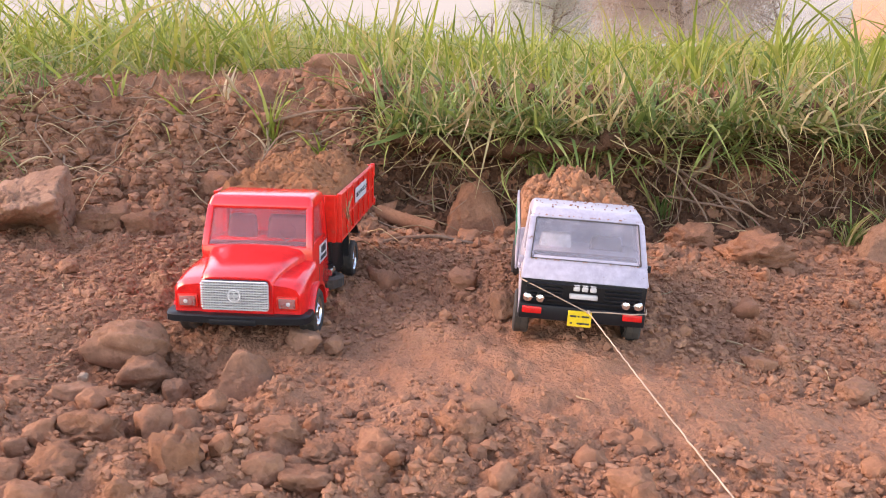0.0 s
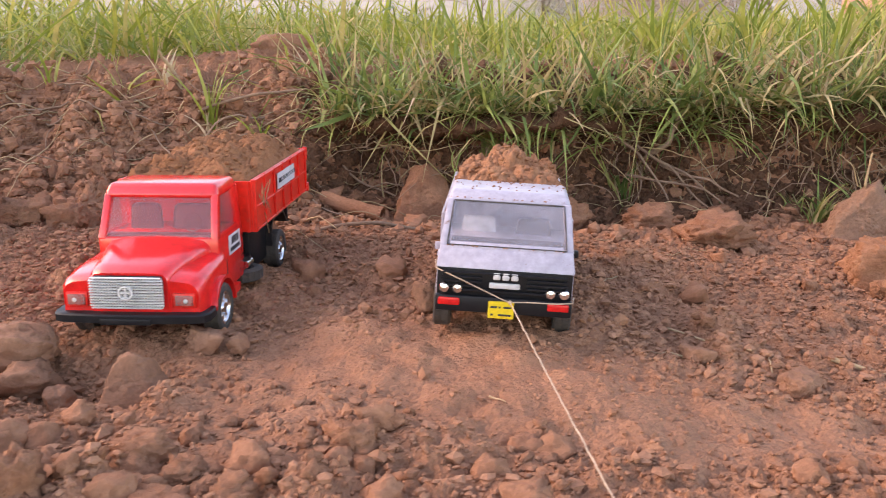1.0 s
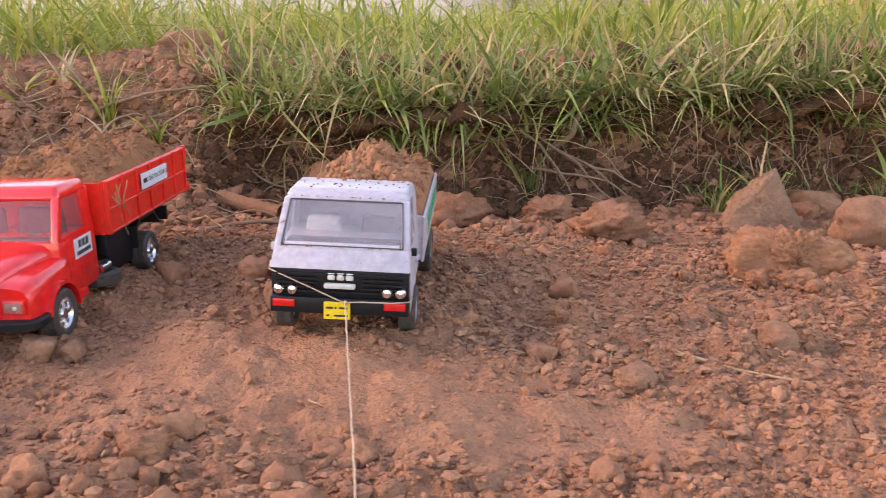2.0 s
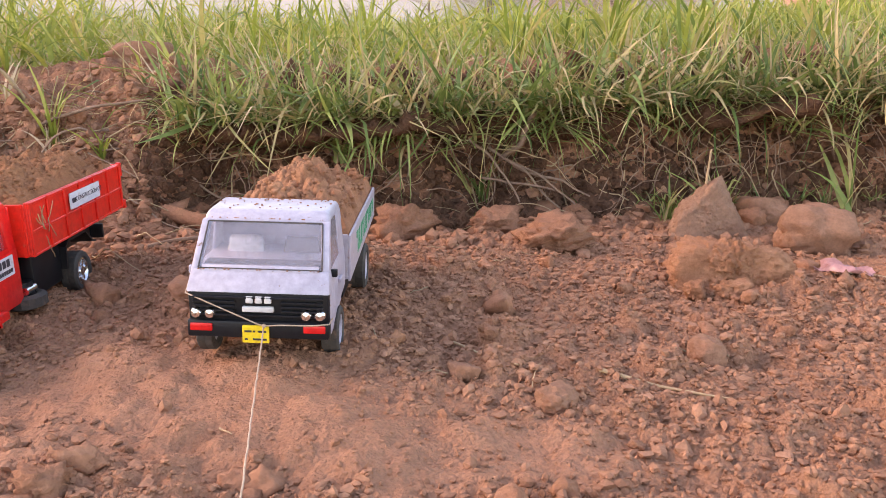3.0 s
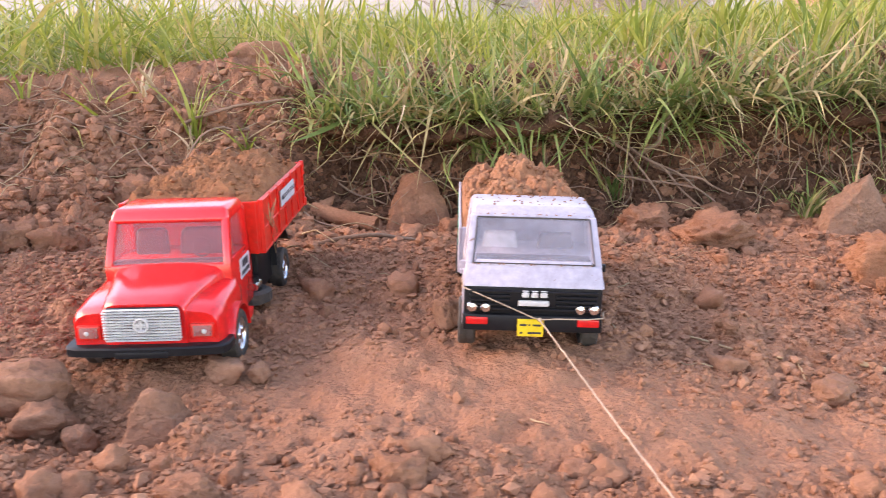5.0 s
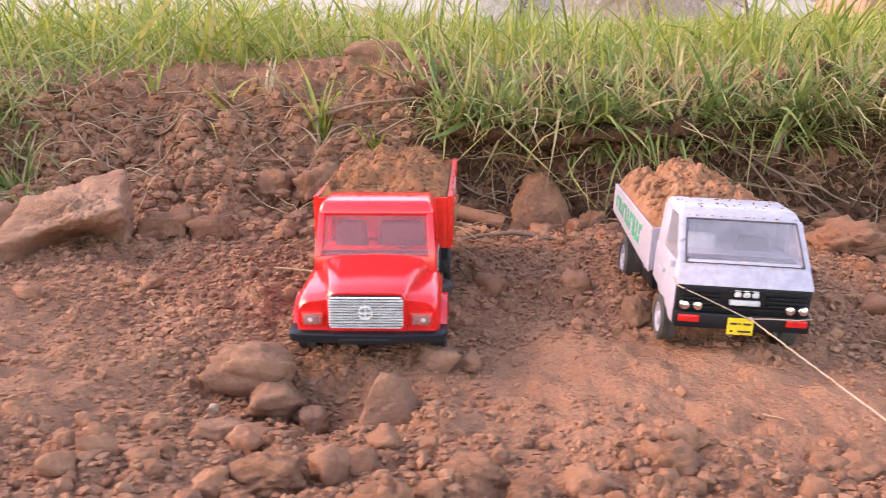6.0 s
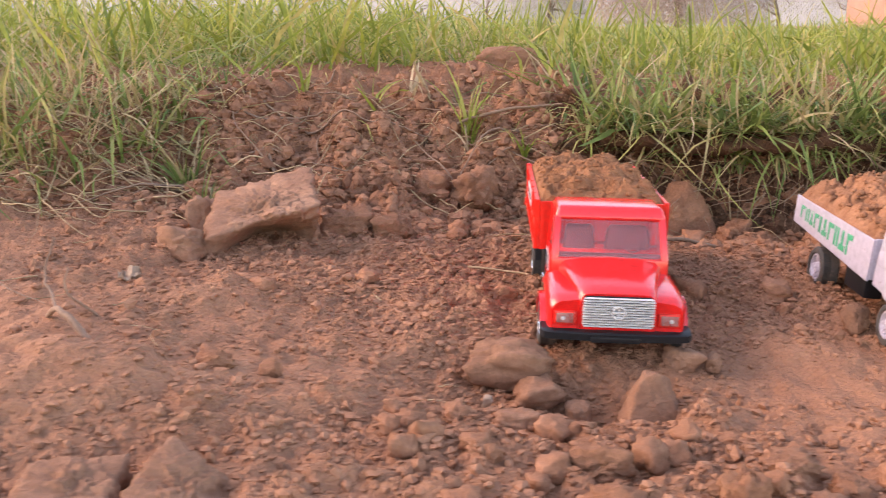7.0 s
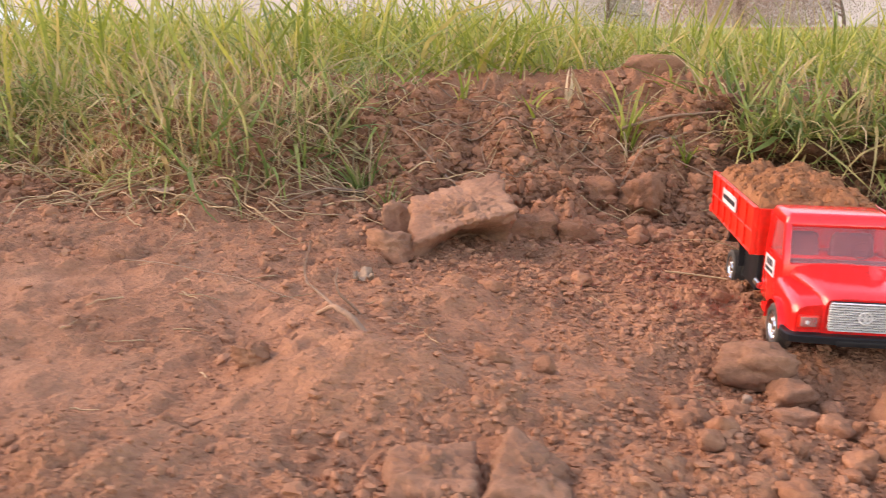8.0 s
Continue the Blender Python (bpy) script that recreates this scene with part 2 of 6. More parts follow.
def prism(bm, yz, x0, x1, bevel=0.0, seg=2):
    """A side profile of (y, z) points pushed across from x0 to x1."""
    return hull(bm, [(x0, y, z) for y, z in yz], [(x1, y, z) for y, z in yz], bevel, seg)


def lathe(bm, profile, centre, axis="x", seg=24, tread=0.0):
    """Turns a closed profile of (along, radius) points round an axis."""
    rings = []
    top = max(r for _, r in profile)
    for i in range(seg):
        a = 2 * math.pi * i / seg
        ring = []
        for u, r in profile:
            rr = r - tread * (i % 2) * (r > top * 0.97)
            c, s = rr * math.cos(a), rr * math.sin(a)
            o = {"x": (u, c, s), "y": (c, u, s), "z": (c, s, u)}[axis]
            ring.append(bm.verts.new(Vector(centre) + Vector(o)))
        rings.append(ring)
    n = len(profile)
    for i in range(seg):
        for j in range(n):
            try:
                bm.faces.new((rings[i][j], rings[i][(j + 1) % n], rings[(i + 1) % seg][(j + 1) % n], rings[(i + 1) % seg][j]))
            except ValueError:
                pass
    return bm


def tube_arrays(paths, radii, sides=5):
    """Round stalks along paths: vertices and faces."""
    V, F, base = [], [], 0
    ang = np.arange(sides) * 2 * math.pi / sides
    for pts, rad in zip(paths, radii):
        pts = np.asarray(pts, float)
        rad = np.broadcast_to(np.asarray(rad, float), (len(pts),))
        tan = np.gradient(pts, axis=0)
        tan /= np.linalg.norm(tan, axis=1, keepdims=True) + 1e-9
        ref = np.array([0.0, 0.0, 1.0]) if abs(tan[:, 2]).mean() < 0.8 else np.array([1.0, 0.0, 0.0])
        a = np.cross(tan, ref)
        a /= np.linalg.norm(a, axis=1, keepdims=True) + 1e-9
        b = np.cross(tan, a)
        ring = pts[:, None, :] + rad[:, None, None] * (np.cos(ang)[None, :, None] * a[:, None, :] + np.sin(ang)[None, :, None] * b[:, None, :])
        V.append(ring.reshape(-1, 3))
        m = len(pts)
        i, j = np.meshgrid(np.arange(m - 1), np.arange(sides), indexing="ij")
        k = (j + 1) % sides
        F.append(np.stack([base + i * sides + j, base + i * sides + k, base + (i + 1) * sides + k, base + (i + 1) * sides + j], -1).reshape(-1, 4))
        base += m * sides
    return np.concatenate(V), np.concatenate(F)


def wander(start, heading, length, steps, wobble, r, sag=0.0):
    """A crooked path that follows a heading and strays from it."""
    p, d = np.array(start, float), np.array(heading, float)
    d /= np.linalg.norm(d)
    out = [p.copy()]
    for _ in range(steps):
        d = d + r.normal(0, wobble, 3) + np.array([0, 0, -sag])
        d /= np.linalg.norm(d)
        p = p + d * length / steps
        out.append(p.copy())
    return np.array(out)


def blades(root, length, width, azimuth, lean, curl, r, levels=5):
    """Bent, tapering grass blades: vertices and faces."""
    n = len(root)
    s = np.linspace(0, 1, levels)
    theta = lean[:, None] + curl[:, None] * s[None, :] ** 1.3
    step = length[:, None] / (levels - 1)
    dh = np.cumsum(np.sin(theta) * step, 1) - np.sin(theta[:, :1]) * step
    dz = np.cumsum(np.cos(theta) * step, 1) - np.cos(theta[:, :1]) * step
    face = azimuth + math.pi / 2 + r.normal(0, 0.5, n)
    wid = 0.5 * width[:, None] * np.clip(1.02 - s ** 1.8, 0.04, 1)[None, :] * np.clip(0.55 + 1.8 * s, 0, 1)[None, :]
    drift = (r.normal(0, 0.30, n) * length)[:, None] * s[None, :] ** 2
    kink = (r.uniform(0, 1, n) < 0.22)[:, None] * np.clip(s[None, :] - r.uniform(0.4, 0.8, n)[:, None], 0, 1) * length[:, None]
    dz = dz - 0.9 * kink
    mid = np.stack([root[:, :1] + dh * np.cos(azimuth)[:, None] - drift * np.sin(azimuth)[:, None], root[:, 1:2] + dh * np.sin(azimuth)[:, None] + drift * np.cos(azimuth)[:, None], root[:, 2:3] + dz], -1)
    side = np.stack([np.cos(face), np.sin(face), 0.25 * r.normal(0, 1, n)], -1)[:, None, :] * wid[:, :, None]
    V = np.stack([mid - side, mid + side], 2).reshape(-1, 3)
    i, j = np.meshgrid(np.arange(n), np.arange(levels - 1), indexing="ij")
    b = (i * levels + j) * 2
    F = np.stack([b, b + 1, b + 3, b + 2], -1).reshape(-1, 4)
    return V, F


def ico(level):
    bm = bmesh.new()
    bmesh.ops.create_icosphere(bm, subdivisions=level, radius=1.0)
    v = np.array([p.co[:] for p in bm.verts])
    f = np.array([[p.index for p in q.verts] for q in bm.faces])
    bm.free()
    return v, f


ICO1, ICO2, ICO3, ICO4, ICO5, ICO6 = (ico(k) for k in range(1, 7))


def hash2(i, j, seed):
    h = (i.astype(np.int64) * 374761393 + j.astype(np.int64) * 668265263 + seed * 974711) & 0x7FFFFFFF
    h = ((h ^ (h >> 13)) * 1274126177) & 0x7FFFFFFF
    return ((h ^ (h >> 16)) & 0xFFFFF) / float(0xFFFFF)


def vnoise(x, y, seed):
    """Smooth noise from -1 to 1, one unit to a cell."""
    i, j = np.floor(x), np.floor(y)
    u, v = x - i, y - j
    u, v = u * u * u * (u * (u * 6 - 15) + 10), v * v * v * (v * (v * 6 - 15) + 10)
    a, b = hash2(i, j, seed), hash2(i + 1, j, seed)
    c, d = hash2(i, j + 1, seed), hash2(i + 1, j + 1, seed)
    return 2 * (a + (b - a) * u + (c - a) * v + (a - b - c + d) * u * v) - 1


def fbm(x, y, size, octaves, seed):
    out, amp = 0.0, 1.0
    for o in range(octaves):
        out = out + amp * vnoise(x / size + 13.7 * o, y / size + 7.3 * o, seed + o)
        size, amp = size * 0.5, amp * 0.5
    return out


def lumps(x, y, cell, seed, share):
    """Rounded lumps, one or none to a cell: their height in cells."""
    out = np.zeros_like(x)
    gi, gj = np.floor(x / cell), np.floor(y / cell)
    for di in (-1, 0, 1):
        for dj in (-1, 0, 1):
            i, j = gi + di, gj + dj
            cx, cy = (i + hash2(i, j, seed)) * cell, (j + hash2(i, j, seed + 1)) * cell
            rad = cell * (0.28 + 0.45 * hash2(i, j, seed + 2))
            live = hash2(i, j, seed + 3) < share
            dx, dy = (x - cx), (y - cy) * (0.8 + 0.5 * hash2(i, j, seed + 4))
            q = 1 - (dx * dx + dy * dy) / (rad * rad)
            out = np.maximum(out, np.where(live & (q > 0), np.sqrt(np.clip(q, 0, 1)) * rad / cell, 0))
    return out


def ease(t):
    t = np.clip(t, 0, 1)
    return t * t * (3 - 2 * t)


def bell(x, y, cx, cy, sx, sy):
    return np.exp(-(((x - cx) / sx) ** 2 + ((y - cy) / sy) ** 2))


# ---- ground: one sheet from the yard over the bank to the horizon ----
def bank_line(x):
    """Foot, top edge and height of the bank along x."""
    r = ease((x + 0.13) / 0.10)
    l = ease((-x - 0.46) / 0.12)
    far_left = ease((-x - 0.58) / 0.35)
    foot = 0.845 + 0.112 * r - 0.045 * l + 0.15 * far_left
    top = 1.055 - 0.046 * r - 0.125 * l + 0.12 * far_left
    wave = 0.028 * vnoise(x / 0.13, x * 0 + 0.3, 51) + 0.008 * vnoise(x / 0.04, x * 0 + 0.7, 52)
    height = 0.118 - 0.012 * r + 0.002 * l
    return foot + wave, top + wave * 0.8, height


def smooth_height(x, y):
    """The ground without its crumbs."""
    x, y = np.asarray(x, float), np.asarray(y, float)
    xc = np.clip(x, -1.2, 1.2)
    z = 0.008 - 0.056 * xc
    z = z - 0.021 * bell(x, y, -0.15, 0.480, 0.075, 0.045) - 0.018 * bell(x, y, 0.12, 0.93, 0.20, 0.085)
    z = z + 0.006 * bell(x, y, -0.36, 0.50, 0.08, 0.10) + 0.012 * bell(x, y, 0.08, 0.60, 0.10, 0.17) + 0.003 * bell(x, y, 0.12, 0.45, 0.10, 0.05)
    z = z + 0.0016 * fbm(x, y, 0.13, 2, 3)
    z = z + (0.017 * bell(x, y, -0.405, 0.445, 0.055, 0.035) - 0.006 * bell(x, y, -0.50, 0.50, 0.05, 0.05) + 0.006 * fbm(x, y, 0.085, 2, 13)) * ease((-x - 0.26) / 0.10) * ease((0.75 - y) / 0.15) * ease((x + 1.1) / 0.2)
    foot, top, height = bank_line(x)
    up = (y - foot) / (top - foot)
    crest = height + 0.030 * ease((y - top) / 0.16) + 0.008 * fbm(x, y, 0.3, 2, 9) * ease((y - top) / 0.3)
    crest = crest + 0.016 * bell(x, y, -0.14, 1.14, 0.11, 0.08) + 0.006 * bell(x, y, -0.32, 1.12, 0.16, 0.10)
    crest = crest + 0.020 * bell(x, y, -0.100, 1.03, 0.055, 0.05) - 0.008 * bell(x, y, -0.22, 1.0, 0.05, 0.08)
    return z + (crest - z) * ease(up)


def rough_share(x, y):
    """How crumbly the soil is: little on the trodden strip, much elsewhere."""
    trodden = 0.0
    for cx, cy, sx, sy, most in ((0.02, 0.50, 0.085, 0.055, 1.0), (0.085, 0.455, 0.09, 0.045, 1.0), (0.175, 0.425, 0.09, 0.034, 0.95), (0.0, 0.415, 0.05, 0.025, 0.6), (-0.40, 0.50, 0.13, 0.11, 0.65), (-0.60, 0.50, 0.16, 0.14, 0.65)):
        trodden = np.maximum(trodden, most * np.minimum(1, 1.5 * bell(x, y, cx, cy, sx, sy)))
    return np.clip(1.02 - 1.05 * trodden + 0.28 * fbm(x, y, 0.06, 3, 21), 0.0, 1.15)


def ground_height(x, y):
    x, y = np.asarray(x, float), np.asarray(y, float)
    z = smooth_height(x, y)
    foot, top, _ = bank_line(x)
    near = ease((1.6 - y) / 0.5) * ease((1.3 - np.abs(x)) / 0.4) * ease((y - 0.20) / 0.08)
    k = rough_share(x, y) * near
    slope = ease((y - foot + 0.06) / 0.08) * ease((top + 0.10 - y) / 0.08) * (1 - 0.65 * ease((-x - 0.46) / 0.08))
    z = z + near * (0.0038 * fbm(x, y, 0.045, 3, 31) + 0.0017 * fbm(x, y, 0.012, 3, 33))
    z = z + near * 0.0035 * lumps(x, y, 0.016, 43, 0.25) * (1 - 0.6 * rough_share(x, y))
    z = z + k * (0.0045 * lumps(x, y, 0.010, 41, 0.5) + 0.0035 * lumps(x + 0.003, y, 0.0055, 47, 0.7))
    z = z + k * 0.013 * lumps(x, y, 0.026, 61, 0.10)
    cloddy = bell(x, y, -0.10, 0.345, 0.17, 0.06) * near
    z = z + cloddy * (0.014 * lumps(x, y, 0.024, 63, 0.6) + 0.009 * lumps(x, y, 0.013, 67, 0.6))
    z = z + slope * near * (0.016 * fbm(x, y, 0.075, 3, 71) + 0.030 * lumps(x, y, 0.045, 75, 0.5) + 0.017 * lumps(x, y, 0.02, 79, 0.6) + 0.010 * lumps(x, y, 0.0095, 77, 0.6))
    return z


def spread(start, stop, step, far, grow):
    """Even steps from start to stop that widen beyond, out to far."""
    out, d = [stop], step
    while out[-1] < far:
        d *= grow
        out.append(out[-1] + d)
    lo, d = [start], step
    while lo[-1] > -far:
        d *= grow
        lo.append(lo[-1] - d)
    return np.array(lo[:0:-1] + list(np.arange(start, stop, step)) + out)


gx = spread(-0.80, 0.72, 0.0023, 400, 1.16)
gy = np.concatenate([-np.geomspace(0.12, 400, 40)[::-1] + 0.35, np.arange(0.25, 0.62, 0.0021), np.arange(0.62, 1.12, 0.0031), 1.12 + np.cumsum(0.0031 * 1.07 ** np.arange(1, 130))])
gy = np.concatenate([gy[gy < 25], np.geomspace(26, 500, 22)])
GX, GY = np.meshgrid(gx, gy)
GZ = ground_height(GX, GY)
ni, nj = GX.shape
idx = np.arange(ni * nj).reshape(ni, nj)
gf = np.stack([idx[:-1, :-1], idx[:-1, 1:], idx[1:, 1:], idx[1:, :-1]], -1).reshape(-1, 4)
ground = new("ground", mesh_from("ground", np.stack([GX, GY, GZ], -1).reshape(-1, 3), gf, SOIL))
packed = ground.data.attributes.new("crumbly", "FLOAT", "POINT")
packed.data.foreach_set("value", np.clip(rough_share(GX, GY), 0, 1).astype(np.float32).ravel())
tagged(ground, "reddish-brown crumbly dry soil rising to a bank and a field", "ground", kind="structure")


def turf_edge():
    """The undercut lip of the bank: a ragged shelf of roots and earth under the grass."""
    xs = np.arange(-0.10, 0.95, 0.0035)
    foot, top, height = bank_line(xs)
    reach = 0.062 * ease((xs + 0.10) / 0.06) * (1 + 0.5 * vnoise(xs / 0.07, xs * 0, 91))
    prof = np.array([(0.3, 0.000), (0.0, 0.002), (-0.3, 0.001), (-0.6, -0.005), (-0.85, -0.012), (-1.0, -0.020), (-0.95, -0.026), (-0.7, -0.029), (-0.4, -0.031), (0.0, -0.036), (0.6, -0.042)])
    Y = top[:, None] + prof[None, :, 0] * reach[:, None]
    Z = (height - 0.006)[:, None] + prof[None, :, 1]
    X = np.repeat(xs[:, None], len(prof), 1)
    U = np.cumsum(np.full_like(X, 0.006), 1)
    bulge = 0.012 * fbm(X, U, 0.045, 4, 81) + 0.013 * lumps(X, U, 0.024, 85, 0.55) + 0.012 * lumps(X, U, 0.011, 87, 0.55)
    Y = Y - bulge * (prof[None, :, 0] < -0.1)
    Z = Z + bulge * 0.7 * (prof[None, :, 0] < -0.1) - 0.010 * lumps(X, X * 0, 0.04, 89, 0.6)
    m, k = X.shape
    idx = np.arange(m * k).reshape(m, k)
    F = np.stack([idx[:-1, :-1], idx[1:, :-1], idx[1:, 1:], idx[:-1, 1:]], -1).reshape(-1, 4)
    ob = new("turf_edge", mesh_from("turf_edge", np.stack([X, Y, Z], -1).reshape(-1, 3), F, DARK_EARTH))
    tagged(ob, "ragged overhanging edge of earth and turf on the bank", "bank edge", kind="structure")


turf_edge()


# ---- soil crumbs, clods and stones ----
def crumbs(name, label, n, x0, x1, y0, y1, small, big, seed, pick, material=CRUMB):
    """Loose crumbs strewn over the ground, joined in one mesh."""
    r = np.random.default_rng(seed)
    x, y = r.uniform(x0, x1, n * 3), r.uniform(y0, y1, n * 3)
    keep = r.uniform(0, 1, n * 3) < pick(x, y)
    x, y = x[keep][:n], y[keep][:n]
    n = len(x)
    size = small * (big / small) ** (r.uniform(0, 1, n) ** 2.6)
    z = ground_height(x, y) + size * 0.28
    base, faces = ICO1
    V = base[None] * (1 + 0.26 * r.normal(0, 1, (n, len(base)))[:, :, None].clip(-1.4, 1.4))
    V = V * (size[:, None] * r.uniform(0.65, 1.4, (n, 3)) * np.array([1, 1, 0.78 if small < 0.0019 else 0.9]))[:, None, :]
    a = r.uniform(0, 6.28, n)
    c, s = np.cos(a)[:, None], np.sin(a)[:, None]
    V = np.stack([V[..., 0] * c - V[..., 1] * s, V[..., 0] * s + V[..., 1] * c, V[..., 2]], -1) + np.stack([x, y, z], -1)[:, None, :]
    F = (faces[None] + (np.arange(n) * len(base))[:, None, None]).reshape(-1, 3)
    ob = new(name, mesh_from(name, V.reshape(-1, 3), F, material, False))
    return tagged(ob, label, "soil crumbs", kind="stuff")


crumbs("soil_crumbs", "loose brown crumbs of dry soil packed on the ground", 26000, -0.42, 0.52, 0.30, 0.82, 0.0011, 0.0029, 11, lambda x, y: rough_share(x, y) ** 2.0)
crumbs("soil_crumbs", "scattered brown crumbs of dry soil on the ground", 6000, -0.80, 0.65, 0.27, 0.92, 0.0014, 0.0042, 15, lambda x, y: 0.05 + rough_share(x, y) ** 1.6)
crumbs("soil_grains", "fine grains of dry soil on the ground", 34000, -0.55, 0.5, 0.28, 0.78, 0.0006, 0.0014, 12, lambda x, y: 0.25 + 0.75 * rough_share(x, y) ** 2)
crumbs("bank_crumbs", "dry crumbs of soil fallen down the bank", 9000, -0.75, 0.7, 0.78, 1.12, 0.0015, 0.0065, 13, lambda x, y: x * 0 + 0.9)
crumbs("slope_crumbs", "darker crumbs of earth on the slope", 9000, -0.58, -0.06, 0.84, 1.03, 0.0015, 0.0070, 17, lambda x, y: x * 0 + 0.95, DARKER_SOIL)
crumbs("bank_foot_crumbs", "darker crumbs of earth at the grassy bank's foot", 6000, -1.0, -0.44, 0.80, 1.02, 0.0015, 0.0070, 18, lambda x, y: x * 0 + 0.95, DARKER_SOIL)
crumbs("bank_clods", "dark clods of earth in the bank's broken face", 9000, -0.10, 0.80, 0.925, 1.02, 0.002, 0.010, 16, lambda x, y: x * 0 + 0.9, DARK_EARTH)


def worn_solid(normals, dist, seed, rough, level, keen, cloddy=False):
    """A solid between planes, its edges worn round, its faces pitted: unit directions pushed out to the planes."""
    r = np.random.default_rng(seed)
    base, faces = {3: ICO3, 4: ICO4, 5: ICO5, 6: ICO6}[level]
    size = float(np.mean(dist))
    away = base @ np.asarray(normals).T
    q = np.where(away > 0.05, np.asarray(dist)[None] / np.maximum(away, 0.05), 40 * size)
    k = keen / size
    reach = -np.log(np.exp(-k * (q - q.min(1, keepdims=True))).sum(1)) / k + q.min(1)
    v = base * reach[:, None]
    off = r.uniform(0, 50, 3)
    for f, a in ((1.1, 0.20), (2.4, 0.17), (5.0, 0.13), (11.0, 0.10), (23.0, 0.075), (45.0, 0.04)):
        n = np.array([noise.noise(Vector(p * (f / size) + off)) for p in v])
        if cloddy and f > 2:
            n = 2.6 * np.abs(n) - 0.5
        v = v + base * (size * rough * a * n)[:, None]
    return v, faces


def rock_mesh(name, material, size, seed, cuts=9, rough=0.15, level=4, cloddy=False):
    """A broken stone or clod: a jittered block with corners cut away, worn and pitted."""
    r = np.random.default_rng(seed)
    axes = np.concatenate([np.eye(3), -np.eye(3)]) + r.normal(0, 0.22, (6, 3))
    nor = np.concatenate([axes, r.normal(0, 1, (cuts, 3))])
    nor /= np.linalg.norm(nor, axis=1, keepdims=True)
    v, faces = worn_solid(nor, np.concatenate([r.uniform(0.7, 0.9, 6), r.uniform(0.75, 1.05, cuts)]), seed + 1, rough * 6, level, 8.0, cloddy)
    v = v - (v.max(0) + v.min(0)) / 2
    v = v / np.abs(v).max(0) * np.array(size) * 0.5
    return mesh_from(name, v, faces, material)


def place_rock(name, label, category, me, x, y, sink, turn=0, tx=0, ty=0, group=""):
    """Sets a stone on the ground at x, y, sunk by a share of its height."""
    m = pose(0, 0, 0, tx, ty, turn)
    low = min((m @ v.co).z for v in me.vertices)
    high = max((m @ v.co).z for v in me.vertices)
    ob = new(name, me)
    ob.matrix_world = Matrix.Translation((x, y, float(smooth_height(x, y)) + 0.001 - low - sink * (high - low))) @ m
    return tagged(ob, label, category, group)


